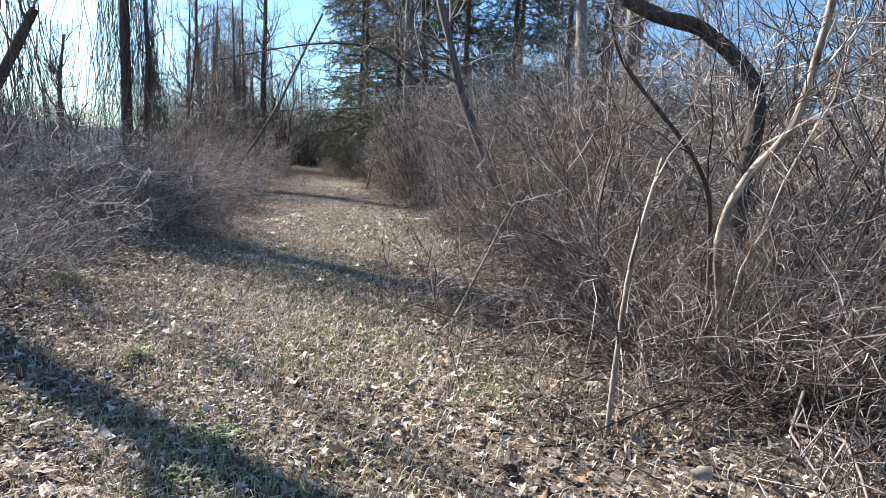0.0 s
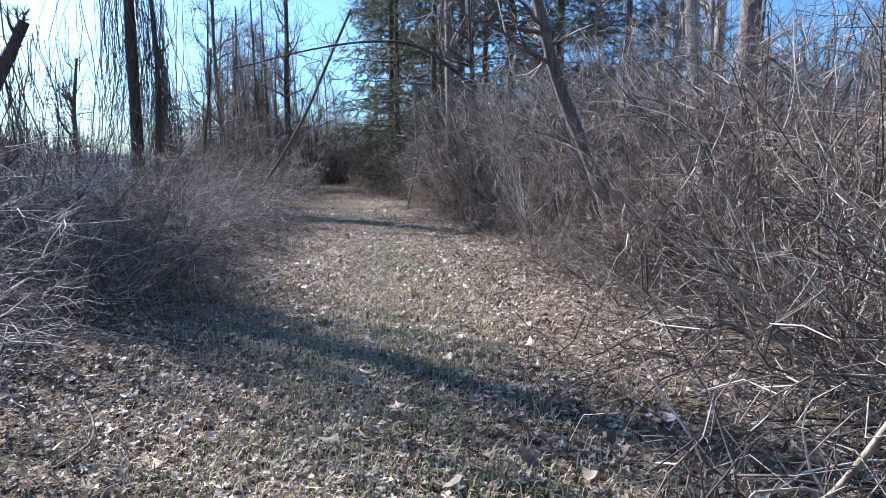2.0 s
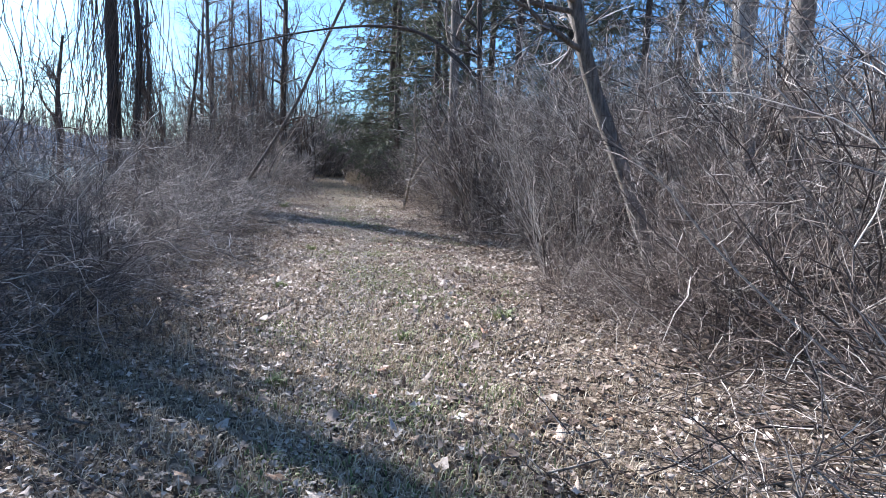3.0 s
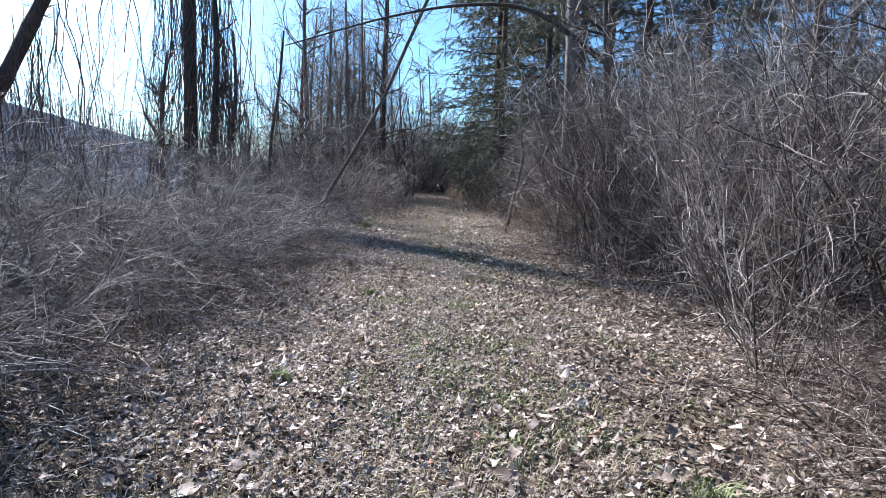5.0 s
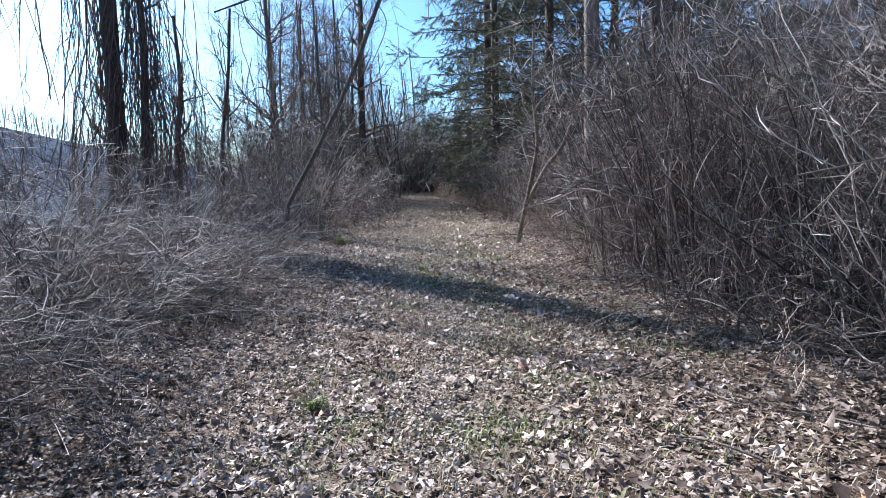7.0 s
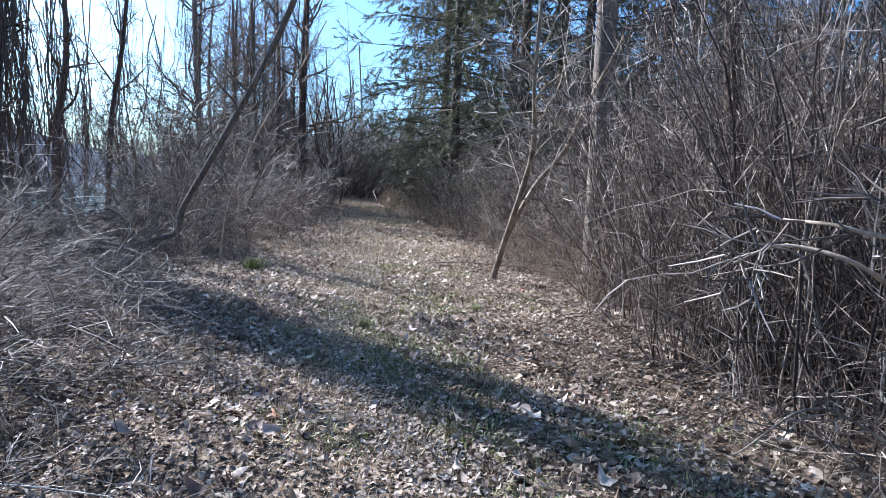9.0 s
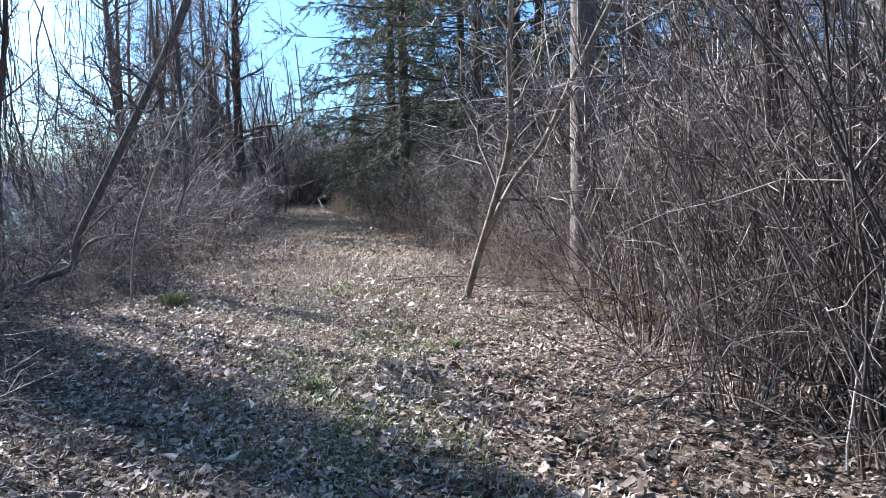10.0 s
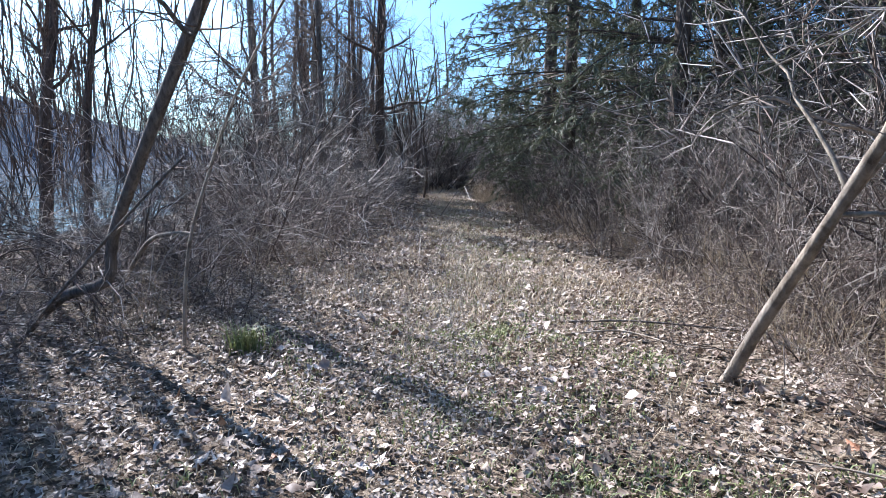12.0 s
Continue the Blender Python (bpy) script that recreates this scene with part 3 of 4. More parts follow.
dark_tree = tree("dark_tree", "dark slim tree with one long limb over the path", planted([(-0.55, 18.6, 0), (-0.7, 18.5, 1.2), (-0.95, 18.35, 3), (-1.2, 18.2, 8)]), 0.1, 0.05, 6, 1.6, BARK_DARK, TWIG_GREY, 0.45, lift=0.6)


def long_limb(thing, points, r0, r1, mat, twig_mat, each=9, reach=0.7, sides=7, name="limb"):
    """One long limb through points, under a tree, with side twigs."""
    pts, rad = curve_limb(points, r0, r1, 26, 0.05)
    build(name, *tubes(pts, rad, sides), mat, thing, smooth_shade=True)
    if each:
        s, w, pr, at = shoots(pts, rad, each, 0.25, 1.0, 0.8, 0.05)
        sub = grow(s, w, reach * rng.uniform(0.4, 1.2, len(s)), 4, 0.2)
        sr = taper(np.clip(pr * 0.5, 0.004, 0.012), 4, 0.35)
        s, w, pr, at = shoots(sub, sr, 4, 0.1, 1.0, 0.8)
        fine = grow(s, w, reach * 0.4 * rng.uniform(0.4, 1.2, len(s)), 2, 0.2)
        tagged(build("twig_mass", *joined([tubes(sub, sr, 3), tubes(fine, taper(np.full(len(s), 0.004), 2, 0.5), 3)]), twig_mat, thing), kind="stuff")


long_limb(dark_tree, [(-1.02, 18.3, 3.3), (-2.2, 18.6, 4.2), (-3.36, 18.7, 4.42), (-5.0, 18.7, 4.25), (-7.2, 18.7, 3.75)], 0.055, 0.012, BARK_DARK, VINE, 16, 1.1)

long_limb(sapling, [(-2.73, 20.5, 0.7), (-2.42, 20.48, 1.3), (-2.12, 20.4, 1.7), (-1.92, 20.05, 2.2), (-1.6, 19.7, 2.9)], 0.034, 0.024, MOTTLED, TWIG_GREY, 8, 0.8)

# the pale bent limb, the dark broken log and the snapped stems in the near thicket
bent = empty("bent_sapling", (0, 0, 0), "pale smooth sapling bent upwards out of the thicket", "tree")
long_limb(bent, [(1.8, 3.85, -0.1), (1.62, 3.55, 0.5), (1.42, 3.2, 0.94), (1.47, 3.11, 1.24), (1.62, 3.02, 1.5), (1.66, 2.96, 1.85), (1.68, 2.92, 2.2), (1.72, 2.95, 2.9)], 0.023, 0.017, LIMB_PALE, TWIG_GREY, 5, 0.6, 9, "trunk")
crooked = empty("crooked_trunk", (0, 0, 0), "dark crooked dead trunk broken over in the thicket", "tree")
long_limb(crooked, [(2.5, 5.2, -0.1), (2.42, 5.17, 0.7), (2.41, 5.15, 1.28), (2.44, 5.12, 1.67), (2.36, 5.11, 2.0), (1.95, 5.1, 2.35), (1.6, 5.1, 2.44), (1.31, 5.11, 2.56)], 0.072, 0.055, BARK_DARK, TWIG_GREY, 8, 0.8, 9, "trunk")
snapped = empty("snapped_stem", (0, 0, 0), "pale snapped stem standing in the thicket", "tree")
long_limb(snapped, [(0.83, 2.8, -0.08), (0.84, 2.78, 0.45), (0.86, 2.77, 0.84), (0.9, 2.75, 1.1), (0.94, 2.73, 1.32)], 0.014, 0.009, LIMB_PALE, TWIG_GREY, 3, 0.35, 6, "stem")
arm = empty("dead_branch", (0, 0, 0), "dark dead branch slanting through the thicket", "branch")
long_limb(arm, [(1.65, 3.7, -0.05), (1.5, 3.5, 0.9), (1.35, 3.4, 1.3), (0.92, 3.35, 1.77), (0.8, 3.3, 2.0)], 0.017, 0.010, BARK_DARK, TWIG_GREY, 5, 0.6, 6, "stem")
arm = empty("dead_branch", (0, 0, 0), "pale dead branch lying over the shrubs", "branch")
long_limb(arm, [(0.1, 4.7, 0.02), (0.25, 4.55, 0.4), (0.42, 4.46, 0.82), (0.5, 4.4, 1.0)], 0.012, 0.006, LIMB_PALE, TWIG_GREY, 4, 0.5, 6, "stem")

pale = empty("pale_shrub", (0, 0, 0), "shrub with bleached bare branches reaching over the litter", "shrub")
long_limb(pale, [(-1.6, 21.3, -0.1), (-1.85, 20.95, 1.0), (-2.3, 20.6, 1.48), (-2.57, 20.6, 1.58), (-2.89, 20.6, 1.72), (-3.14, 20.6, 1.62)], 0.018, 0.006, LIMB_PALE, TWIG_GREY, 10, 0.5, 6)
long_limb(pale, [(-1.86, 20.94, 1.0), (-2.1, 20.7, 1.9), (-2.33, 20.6, 2.15), (-2.54, 20.6, 2.03), (-2.93, 20.6, 1.84)], 0.014, 0.005, LIMB_PALE, TWIG_GREY, 10, 0.5, 6)
long_limb(pale, [(-1.7, 21.15, 0.5), (-1.6, 20.3, 1.2), (-1.9, 19.6, 1.6), (-2.35, 19.15, 1.8), (-2.78, 19.12, 1.9)], 0.014, 0.005, LIMB_PALE, TWIG_GREY, 8, 0.5, 6)
pale = empty("pale_shrub", (0, 0, 0), "shrub with pale curved branches arching beside the path", "shrub")
long_limb(pale, [(-0.9, 15.3, -0.1), (-1.25, 15.0, 0.8), (-1.64, 14.6, 1.08), (-1.85, 14.68, 1.15), (-2.0, 14.68, 1.09)], 0.012, 0.004, LIMB_PALE, TWIG_GREY, 9, 0.4, 6)
long_limb(pale, [(-1.2, 15.05, 0.7), (-1.55, 14.5, 1.12), (-1.84, 14.36, 1.22), (-1.92, 14.56, 1.23)], 0.009, 0.004, LIMB_PALE, TWIG_GREY, 7, 0.4, 6)
long_limb(pale, [(-1.0, 15.2, 0.25), (-1.4, 15.3, 0.46), (-1.85, 14.94, 0.39)], 0.008, 0.003, LIMB_PALE, TWIG_GREY, 4, 0.3, 6)
long_limb(pale, [(-1.05, 15.15, 0.4), (-1.3, 14.7, 1.3), (-1.6, 14.3, 1.7), (-1.8, 14.1, 1.75)], 0.009, 0.004, LIMB_PALE, TWIG_GREY, 8, 0.4, 6)
scrap = empty("dead_branch", (0, 0, 0), "bleached broken branch propped in the brambles", "branch")
long_limb(scrap, [(-8.0, 21.35, -0.05), (-7.45, 21.2, 0.6), (-7.1, 21.12, 0.74), (-6.82, 21.06, 0.75)], 0.021, 0.014, LIMB_PALE, TWIG_GREY, 3, 0.3, 6, "stem")
cross = empty("dead_branch", (0, 0, 0), "thin dead branch propped across the leaning tree", "branch")
long_limb(cross, [(-7.75, 20.2, -0.05), (-7.2, 20.1, 0.42), (-6.6, 20.05, 0.95), (-6.1, 20.0, 1.35)], 0.014, 0.007, BARK_GREY, VINE, 4, 0.4, 6, "stem")
for x, y, top, low in ((-5.75, 19.95, 3.6, 1.75), (-6.1, 20.3, 3.9, 2.1), (-6.75, 20.4, 4.3, 2.2), (-5.3, 20.1, 3.6, 2.3), (-6.45, 19.7, 4.2, 2.6)):
    strand = empty("hanging_vine", (0, 0, 0), "thin dry vine hanging from the leaning tree", "vine", "hanging vines")
    long_limb(strand, [(-4.9 - 0.1 * low, 19.75, 4.15), (x + 0.35, y, top + 0.15), (x + 0.05, y + 0.05, top - 0.5), (x + 0.08, y - 0.05, (top + low) / 2), (x - 0.08, y, low)], 0.009, 0.004, VINE, VINE, 7, 0.35, 5, "stem")
thin = empty("thin_sapling", (0, 0, 0), "thin pale sapling leaning beside the dark one", "tree")
long_limb(thin, [(-6.55, 20.5, -0.1), (-6.42, 20.4, 0.6), (-6.3, 20.4, 1.05), (-5.95, 20.4, 1.85), (-5.45, 20.4, 2.6), (-5.1, 20.4, 3.2)], 0.014, 0.006, LIMB_PALE, TWIG_GREY, 6, 0.5, 6, "trunk")
tree("vine_snag", "slim dead trunk wrapped in hanging vines", planted([(-10.65, 21.5, 0), (-10.7, 21.5, 1.8), (-10.6, 21.55, 4.2), (-10.7, 21.5, 7.0)]), 0.1, 0.06, 5, 1.2, BARK_DARK, VINE, 0.5, vines=70, vine_low=-0.3, vine_out=0.28)
tree("vine_snag", "small bank tree smothered in drooping vines", planted([(-10.2, 23.4, 0), (-10.1, 23.4, 2.0), (-9.9, 23.5, 3.6), (-9.8, 23.6, 5.2)]), 0.055, 0.03, 7, 1.2, BARK_DARK, VINE, 0.35, vines=14, vine_low=0.4, vine_out=0.6)
tree("vine_snag", "small bank tree smothered in drooping vines", planted([(-12.2, 24.6, 0), (-12.3, 24.8, 2.0), (-12.2, 25, 3.6), (-12.4, 25.2, 5.6)]), 0.1, 0.04, 7, 1.4, BARK_DARK, VINE, 0.35, vines=26, vine_low=0.4, vine_out=0.6)
tree("grey_tree", "straight grey tree trunk rising out of the shrubs", planted([(2.6, 11.9, 0), (2.45, 12.7, 3), (2.35, 13.2, 7), (2.3, 13.5, 14)]), 0.13, 0.07, 7, 2.2, BARK_PALE, TWIG_GREY, 0.45)
tree("grey_tree", "straight grey tree trunk rising out of the shrubs", planted([(3.7, 13.7, 0), (3.7, 13.8, 4), (3.8, 13.8, 9), (3.7, 14, 15)]), 0.2, 0.1, 7, 2.4, BARK_GREY, TWIG_GREY, 0.5)
tree("grey_tree", "straight grey tree trunk rising out of the shrubs", planted([(5.6, 20.3, 0), (5.6, 20.4, 4), (5.7, 20.4, 9), (5.6, 20.5, 15)]), 0.17, 0.09, 8, 2.6, BARK_PALE, TWIG_GREY, 0.4)

# the wood behind: four kinds of tree, copied
wood = []
for k in range(4):
    h = (13, 16, 11, 14)[k]
    wood.append(Kind(tree("woodland_tree", "bare grey woodland tree", [(0, 0, -0.2), (0.1, 0.1, h * 0.3), (-0.15, 0.1, h * 0.6), (0.1, -0.2, h)], (0.14, 0.18, 0.1, 0.13)[k], 0.04, (17, 19, 15, 17)[k], (3.8, 4.4, 3.6, 3.8)[k], (BARK_GREY, BARK_DARK, BARK_GREY, BARK_PALE)[k], VINE, 0.3, 0.1, group="trees of the wood", each2=5, each3=4, crown_wander=0.26, far=True), False))
for k in range(34):
    y = R.uniform(10, 58)
    wood[k % 4].add(float(right_edge(y)) + R.uniform(7, 30), y, R.uniform(0, 360), R.uniform(0.6, 1.0))
for k in range(22):
    y = R.uniform(34, 66)
    wood[k % 4].add(float(left_edge(y)) - R.uniform(1.6, 6), y, R.uniform(0, 360), R.uniform(0.35, 0.8))
for k in range(18):
    y = R.uniform(33, 52)
    wood[k % 4].add(float(left_edge(y)) - R.uniform(2.4, 5), y, R.uniform(0, 360), R.uniform(0.45, 0.8))
for k in range(10):
    wood[k % 4].add(R.uniform(-26, -9), R.uniform(56, 76), R.uniform(0, 360), R.uniform(0.6, 1.0))
for kind in wood:
    kind.done()


# ---- conifers ----
def conifer(label, tall, reach, start):
    """An evergreen: trunk, whorls of limbs, and sprays of needles hanging from them."""
    thing = empty("conifer", (0, 0, 0), label, "tree", "conifers beside the path")
    pts, rad = curve_limb([(0, 0, -0.2), (0.05, 0, tall * 0.5), (0, 0.05, tall)], 0.2, 0.03, 16, 0.03)
    build("trunk", *tubes(pts, rad, 9), BARK_DARK, thing, smooth_shade=True)
    n = 130
    z = rng.uniform(start, tall * 0.97, n)
    a = rng.uniform(0, 2 * np.pi, n)
    ln = reach * (1.0 - 0.8 * (z - start) / (tall - start)) * rng.uniform(0.75, 1.15, n) * (0.45 + 0.55 * smooth((z - 1.0) / 3.0))
    s = np.stack([np.zeros(n), np.zeros(n), z], -1)
    limbs = grow(s, np.stack([np.cos(a), np.sin(a), np.full(n, 0.12)], -1), ln, 7, 0.08, (0, 0, -0.045))
    lr = taper(np.full(n, 0.03), 7, 0.2)
    wood_mass = [tubes(limbs, lr, 3)]
    s, w, pr, at = shoots(limbs, lr, 12, 0.2, 1.0, 0.8, -0.1)
    sub = grow(s, w, rng.uniform(0.3, 0.9, len(s)), 1, 0.15, (0, 0, -0.2))
    sr = taper(np.full(len(s), 0.006), 1, 0.4)
    s, w, pr, at = shoots(sub, sr, 44, 0.0, 1.0, 0.7, -0.25)
    way = unit(w)
    size = rng.uniform(0.09, 0.2, len(s))
    side = unit(np.cross(way, rng.normal(0, 1, way.shape))) * (size * 0.065)[:, None]
    v = np.stack([s - side, s + side, s + way * size[:, None]], 1).reshape(-1, 3)
    tagged(build("foliage", v, np.arange(len(v)).reshape(-1, 3), NEEDLE, thing), kind="stuff")
    wood_mass.append(tubes(sub, sr, 3))
    tagged(build("bough_mass", *joined(wood_mass), BARK_DARK, thing), kind="stuff")
    return thing


pine = Kind(conifer("dark green conifer with drooping sprays of needles", 16, 4.4, 0.9), False)
for x, y, s in ((-4.6, 31.4, 0.9), (-2.6, 27.8, 0.85), (0.3, 26.2, 0.9), (2.6, 30.5, 1.0), (-5.9, 39.2, 0.95), (-0.6, 34, 1.1), (4.2, 24.6, 0.85), (-1.6, 30.4, 1.0), (6.5, 29, 0.9), (3.5, 37, 1.1), (-3.0, 39, 1.1)):
    pine.add(x, y, R.uniform(0, 360), s)
for x, y, s in ((-5.4, 35.0, 0.95),):
    pine.add(x, y, 40 * s, s)
pine.done()


# ---- far woods on the slope and the ridge beyond the river ----
n = 1500
y = np.concatenate([rng.uniform(-10, 150, 800), rng.uniform(20, 330, 700)])
x = np.concatenate([right_edge(np.minimum(y[:800], 60)) + rng.uniform(24, 95, 800), left_edge(np.minimum(y[800:], 60)) - np.maximum(y[800:] - 60, 0) * 0.0 - rng.uniform(150, 215, 700)])
foot = np.stack([x, y, height(x, y) - 0.3], -1)
tall = rng.uniform(6, 11, n)
trunks = grow(foot, np.tile((0, 0, 1.0), (n, 1)), tall, 3, 0.05)
tr = taper(rng.uniform(0.1, 0.2, n), 3, 0.3)
s, w, pr, at = shoots(trunks, tr, 9, 0.25, 1.0, 0.7, 0.3)
boughs = grow(s, w, rng.uniform(1.2, 3.2, len(s)), 1, 0.1)
tagged(build("far_woods", *joined([tubes(trunks, tr, 3), tubes(boughs, taper(np.full(len(s), 0.05), 1, 0.4), 3)]), HAZED_WOOD), "distant bare woods on the slopes, tinted blue-grey for haze", "trees", kind="stuff")


# ---- litter and grass ----
def leaf_shape(lobes, depth, long):
    """Outline of a lobed leaf, about one unit long: rim points round a middle."""
    n = lobes * 2
    a = np.linspace(0, 2 * np.pi, n, endpoint=False)
    r = np.where(np.arange(n) % 2 == 0, 0.5, 0.5 * depth) * (1 + 0.12 * np.sin(3 * a + lobes))
    return np.stack([r * np.cos(a) * long, r * np.sin(a)], -1)


def scatter_leaves(name, label, count, ylow, yhigh, beyond_l, beyond_r, lobes, depth, long, size, trodden=False):
    y = rng.uniform(ylow, yhigh, count)
    thin = (y < 9) & (rng.random(count) < 0.35)
    y[thin] = rng.uniform(9, yhigh, thin.sum())
    lo, hi = left_edge(y) - beyond_l, right_edge(y) + beyond_r
    x = lo + (hi - lo) * rng.random(count)
    tread = lo + beyond_l + (hi - lo - beyond_l - beyond_r) * 0.47
    if trodden:
        x = tread + 0.08 * np.sin(y * 1.3) + rng.normal(0, 0.17, count)
    else:
        bare = (np.abs(x - tread) < 0.26) & (rng.random(count) < 0.75)
        x = np.where(bare, x + rng.choice([-1.0, 1.0], count) * rng.uniform(0.5, 1.5, count), x)
    rim = leaf_shape(lobes, depth, long)
    n = len(rim)
    s = np.clip(rng.lognormal(math.log(size), 0.35, count), size * 0.4, size * 1.55)
    curl = rng.normal(0.15, 0.3, count)
    fold = rng.normal(0, 0.38, count)
    loc = np.zeros((count, n + 1, 3))
    loc[:, 1:, :2] = rim * s[:, None, None] * rng.uniform(0.75, 1.25, (count, n))[..., None]
    loc[:, :, 2] = (loc[:, :, 0] ** 2 * curl[:, None] + loc[:, :, 1] ** 2 * fold[:, None]) / s[:, None] * 2 + rng.normal(0, 0.06, (count, n + 1)) * s[:, None]
    t, p, q = rng.uniform(0, 2 * np.pi, count), rng.normal(0, 0.3, count), rng.normal(0, 0.3, count)
    cp, sp, cq, sq, ct, st = np.cos(p), np.sin(p), np.cos(q), np.sin(q), np.cos(t), np.sin(t)
    a, b, c = loc[..., 0], loc[..., 1], loc[..., 2]
    b, c = b * cp[:, None] - c * sp[:, None], b * sp[:, None] + c * cp[:, None]
    a, c = a * cq[:, None] + c * sq[:, None], -a * sq[:, None] + c * cq[:, None]
    a, b = a * ct[:, None] - b * st[:, None], a * st[:, None] + b * ct[:, None]
    v = np.stack([a + x[:, None], b + y[:, None], c + (height(x, y) + rng.uniform(0.006, 0.045, count))[:, None]], -1)
    k = np.arange(n)
    tri = np.stack([np.zeros(n, int), 1 + k, 1 + (k + 1) % n], -1)
    f = (np.arange(count)[:, None, None] * (n + 1) + tri[None]).reshape(-1, 3)
    return tagged(build(name, v.reshape(-1, 3), f, GRIT if trodden else LEAF), label, "leaves", kind="stuff")


scatter_leaves("leaf_litter", "pale brown dead leaves thick on the path", 46000, 0.3, 25, 1.4, 1.8, 4, 0.55, 1.3, 0.034)
scatter_leaves("leaf_litter", "small curled brown dead leaves on the path", 64000, 0.3, 25, 1.4, 1.8, 4, 0.6, 1.3, 0.025)
scatter_leaves("leaf_litter", "brown dead leaves under the shrubs", 14000, 1.0, 30, -1.0, 7.0, 3, 0.7, 1.5, 0.05)
scatter_leaves("leaf_litter", "fine trodden leaf chips and grit along the worn line", 30000, 0.3, 40, 0.0, 0.0, 3, 0.8, 1.4, 0.017, True)
scatter_leaves("leaf_litter", "dead leaves along the far path", 16000, 24, 47, 0.6, 0.8, 3, 0.7, 1.5, 0.055)


def scatter_grass(name, label, count, ylow, yhigh, centre, width, tall, mat, clumps, seed, broad=1.0):
    """Bent blades in clumps, along a strip of the path; centre runs from 0 (left edge) to 1 (right edge)."""
    g = np.random.default_rng(seed)
    cy = g.uniform(ylow, yhigh, clumps)
    ca = g.normal(centre, width, clumps)
    k = g.integers(0, clumps, count)
    y = cy[k] + g.normal(0, 0.14, count)
    x = left_edge(y) + (right_edge(y) - left_edge(y)) * ca[k] + g.normal(0, 0.14, count)
    t, h = g.uniform(0, 2 * np.pi, count), tall * g.uniform(0.4, 1.3, count)
    bend = g.uniform(0.2, 1.5, count) * h
    way = np.stack([np.cos(t), np.sin(t), np.zeros(count)], -1)
    side = np.stack([-np.sin(t), np.cos(t), np.zeros(count)], -1) * (g.uniform(0.0014, 0.0032, count) * broad)[:, None]
    foot = np.stack([x, y, height(x, y) + 0.005], -1)
    up = np.array([0, 0, 1.0])
    mid = foot + way * (bend * 0.35)[:, None] + up * (h * 0.65)[:, None]
    tip = foot + way * bend[:, None] + up * (h * 0.75)[:, None]
    v = np.stack([foot - side, foot + side, mid + side, mid - side, tip], 1).reshape(-1, 3)
    b = np.arange(count)[:, None] * 5
    f = np.concatenate([b + np.array([[0, 1, 2]]), b + np.array([[0, 2, 3]]), b + np.array([[3, 2, 4]])])
    return tagged(build(name, v, f, mat), label, "grass", kind="stuff")


scatter_grass("dead_grass", "straw-coloured dead grass on the path", 52000, 0.3, 26, 0.5, 0.26, 0.055, STRAW, 2600, 11)
scatter_grass("dead_grass", "straw-coloured dead grass on the far path", 44000, 22, 60, 0.55, 0.28, 0.09, STRAW, 2300, 12, 2.2)
scatter_grass("green_grass", "sparse green grass tufts on the path", 40000, 0.3, 40, 0.58, 0.14, 0.045, GREEN, 420, 13, 1.6)
scatter_grass("dead_grass", "short matted dead grass among the leaves", 30000, 0.2, 10, 0.5, 0.3, 0.06, STRAW, 1800, 14)


# ---- single leaves, sticks and tufts on the path ----
def leaf_mesh(k):
    """A curled lobed leaf of its own, about one unit across."""
    g = np.random.default_rng(40 + k)
    rim = leaf_shape((5, 4, 6)[k % 3], (0.5, 0.62, 0.55)[k % 3], (1.2, 1.45, 1.1)[k % 3]) * g.uniform(0.8, 1.2, ((10, 8, 12)[k % 3], 1))
    v = np.zeros((len(rim) + 1, 3))
    v[1:, :2] = rim
    v[:, 2] = 0.5 * v[:, 0] ** 2 + (0.6, -0.3, 0.2)[k % 3] * v[:, 1] ** 2 + g.normal(0, 0.04, len(v))
    low = v.copy()
    low[:, 2] -= 0.02
    n, m = len(rim), len(v)
    q = np.arange(n)
    top = np.stack([np.zeros(n, int), 1 + q, 1 + (q + 1) % n], -1)
    rimf = np.concatenate([np.stack([1 + q, 1 + m + q, 1 + (q + 1) % n], -1), np.stack([1 + (q + 1) % n, 1 + m + q, 1 + m + (q + 1) % n], -1)])
    return np.concatenate([v, low]), np.concatenate([top, top[:, ::-1] + m, rimf])


def leaf_material(name, stops):
    m, n, l, b = material(name, 0.6, 0.35)
    o = n.new("ShaderNodeObjectInfo")
    r = ramp(n, stops)
    l.new(o.outputs["Random"], r.inputs[0])
    a = noise_tex(n, l, 6, 5)
    r2 = ramp(n, [(0.3, (0.6, 0.55, 0.5)), (0.65, (1.0, 1.0, 1.0))])
    l.new(a.outputs[0], r2.inputs[0])
    l.new(multiply(n, l, r.outputs[0], r2.outputs[0]), b.inputs["Base Color"])
    bump(n, l, a.outputs[0], b, 0.4, 0.05)
    return m


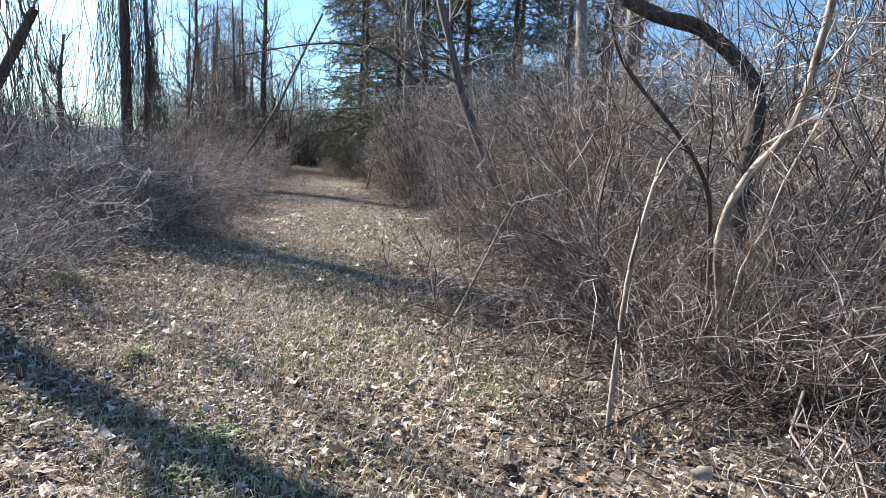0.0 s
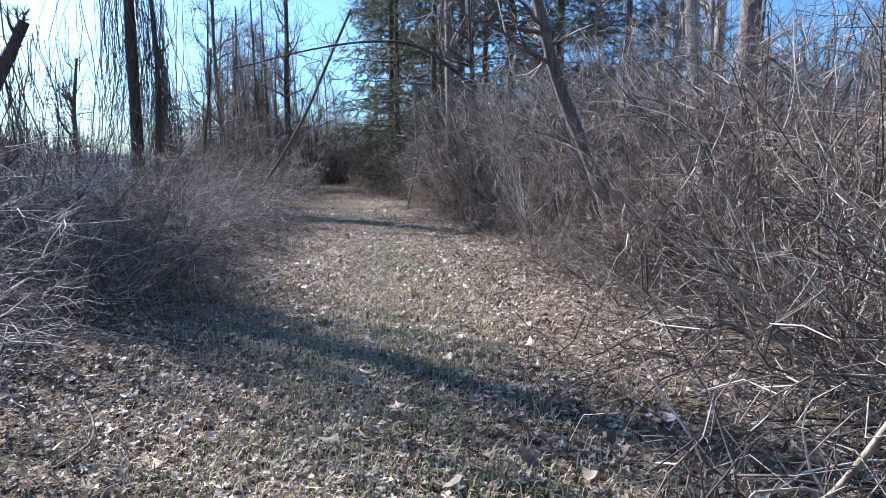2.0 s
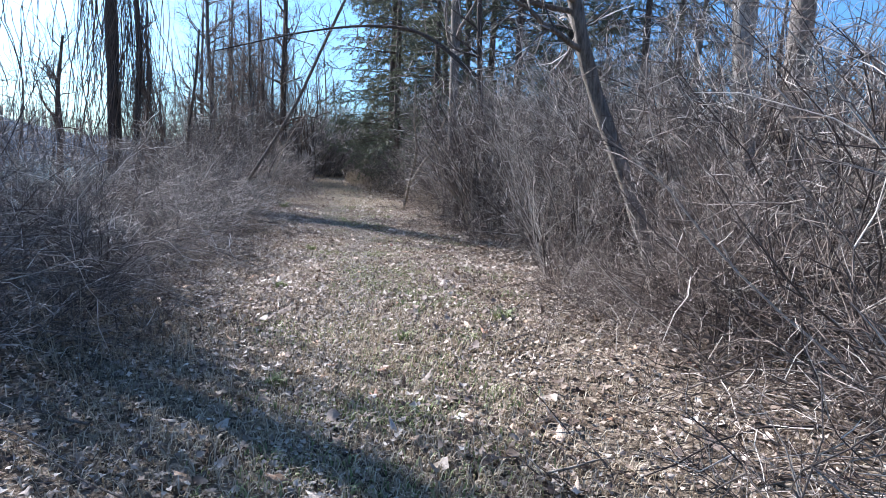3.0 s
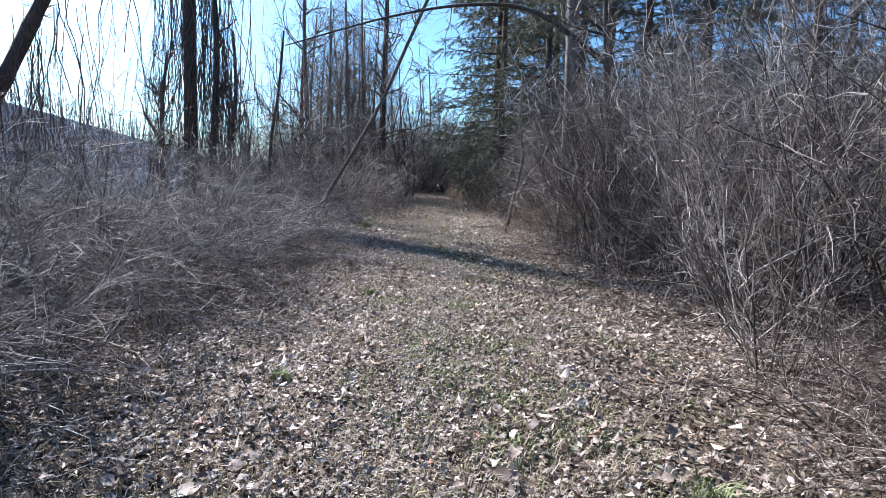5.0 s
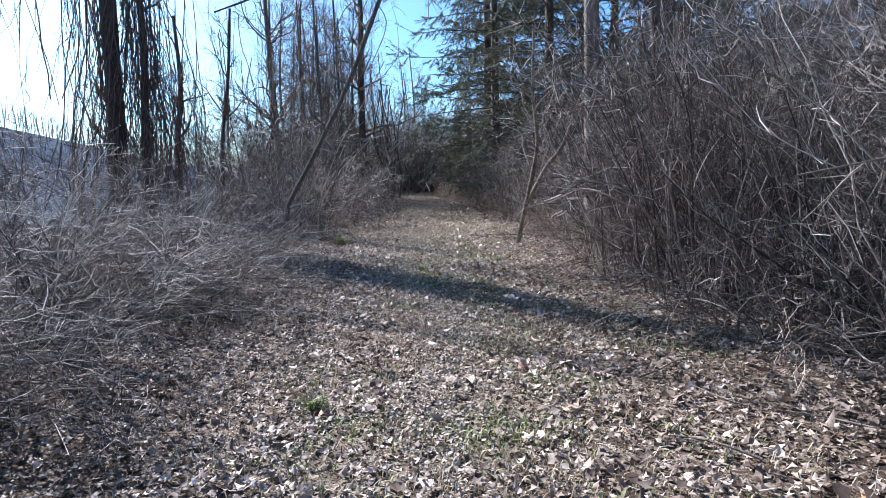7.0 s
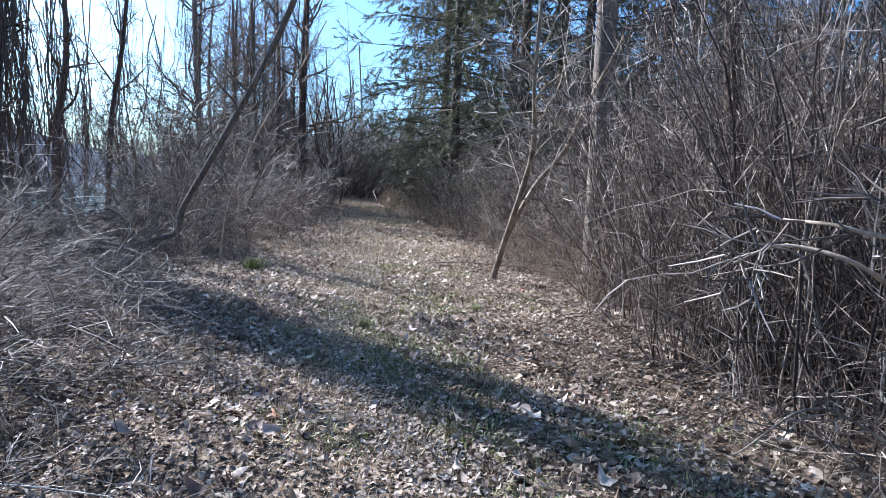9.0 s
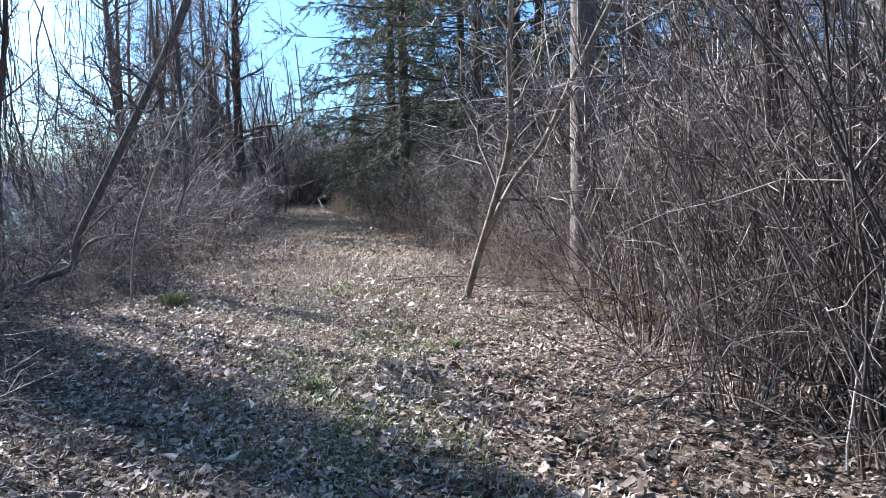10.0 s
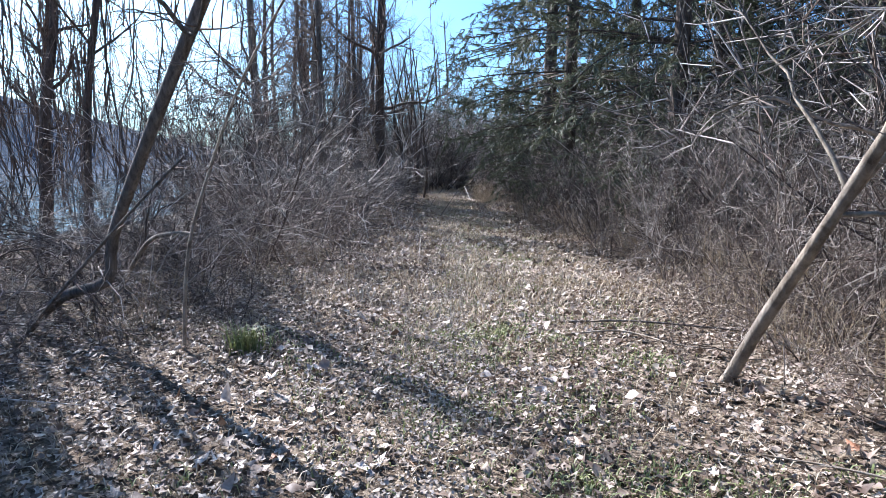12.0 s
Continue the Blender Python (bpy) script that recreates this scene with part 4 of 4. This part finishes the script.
BIG_LEAF = leaf_material("big_dry_leaf", [(0.0, (0.22, 0.09, 0.05)), (0.25, (0.42, 0.27, 0.16)), (0.6, (0.55, 0.42, 0.31)), (1.0, (0.74, 0.66, 0.57))])
first = []
for k in range(6):
    ob = build("leaf", *leaf_mesh(k), BIG_LEAF, ground)
    first.append(ob)
for k in range(290):
    y = 1.6 + 19.5 * (k / 290) + R.uniform(-0.3, 0.3)
    lo, hi = float(left_edge(y)), float(right_edge(y))
    x = lo + (hi - lo) * R.uniform(-0.05, 1.15)
    ob = first[k] if k < 6 else new("leaf", first[k % 6].data)
    ob.parent = ground
    size = R.uniform(0.045, 0.095)
    ob.matrix_basis = pose(x, y, float(height(x, y)) + 0.032, R.uniform(-22, 22), R.uniform(-22, 22), R.uniform(0, 360)) @ Matrix.Diagonal((size, size, size, 1))


def stick(x, y, turn, length, r, mat, label):
    """A fallen stick with a bend and two stubs, lying on the leaves."""
    a = radians(turn)
    d = np.array([math.cos(a), math.sin(a)])
    pts = []
    for f in (0, 0.3, 0.65, 1.0):
        w = np.array([-d[1], d[0]]) * rng.normal(0, 0.05) * length
        q = np.array([x, y]) + d * length * (f - 0.5) + w
        pts.append((q[0], q[1], float(height(q[0], q[1])) + 0.03 + rng.uniform(0, 0.04)))
    line, rad = curve_limb(pts, r, r * 0.5, 14, 0.1)
    thing = empty("fallen_stick", (0, 0, 0), label, "stick", "fallen sticks on the path")
    build("stem", *tubes(line, rad, 6), mat, thing, smooth_shade=True)
    s, w, pr, at = shoots(line, rad, 3, 0.3, 0.95, 0.7, 0.15)
    stubs = grow(s, w, length * rng.uniform(0.12, 0.35, 3), 3, 0.15)
    for k in range(3):
        build("side_twig", *tubes(stubs[k:k + 1], taper(pr[k:k + 1] * 0.6, 3, 0.5), 5), mat, thing)


for k in range(34):
    y = R.uniform(2.5, 24)
    f = R.choice([R.uniform(-0.05, 0.2), R.uniform(0.75, 1.2), R.uniform(0.75, 1.2)])
    x = float(left_edge(y)) + (float(right_edge(y)) - float(left_edge(y))) * f
    stick(x, y, R.uniform(0, 180), R.uniform(0.35, 1.1), R.uniform(0.004, 0.009), R.choice([LIMB_PALE, BARK_GREY]), "thin bare stick fallen on the leaf litter")
stick(-3.1, 22.1, 5, 1.7, 0.011, BARK_GREY, "long bare stick fallen on the leaf litter")
stick(-3.3, 21.5, -8, 1.2, 0.009, LIMB_PALE, "pale bare stick fallen on the leaf litter")


def tuft(x, y, tall, count, label):
    """A green tuft of bent blades growing out of the litter."""
    g = np.random.default_rng(int(abs(x * 100)) + 3)
    t, h = g.uniform(0, 2 * np.pi, count), tall * g.uniform(0.5, 1.2, count)
    foot = np.stack([g.normal(0, tall * 0.3, count), g.normal(0, tall * 0.3, count), np.full(count, -0.01)], -1)
    way = np.stack([np.cos(t), np.sin(t), np.zeros(count)], -1)
    side = np.stack([-np.sin(t), np.cos(t), np.zeros(count)], -1) * g.uniform(0.002, 0.005, count)[:, None]
    mid = foot + way * (h * 0.25)[:, None] + np.array([0, 0, 1.0]) * (h * 0.7)[:, None]
    tip = foot + way * (h * 0.8)[:, None] + np.array([0, 0, 1.0]) * (h * 0.85)[:, None]
    v = np.stack([foot - side, foot + side, mid + side, mid - side, tip + side * 0.2, tip - side * 0.2], 1).reshape(-1, 3)
    b = np.arange(count)[:, None] * 6
    ob = build("grass_tuft", v, np.concatenate([b + np.array([[0, 1, 2, 3]]), b + np.array([[3, 2, 4, 5]])]), GREEN)
    ob.location = (x, y, float(height(x, y)))
    tagged(ob, label, "grass", "green tufts")


tuft(-6.1, 20.6, 0.2, 170, "bright green grass tuft in the leaf litter")
for x, y, h in ((-1.75, 3.5, 0.1), (-3.2, 5.2, 0.2), (-0.9, 2.6, 0.08), (-2.05, 7.7, 0.09), (-3.9, 17.9, 0.1), (-0.6, 9.6, 0.12), (-2.9, 10.4, 0.08), (-3.0, 18.9, 0.09), (-1.4, 8.8, 0.1), (-3.3, 13.1, 0.1)):
    tuft(x, y, h, 90, "small green grass tuft among dead leaves")
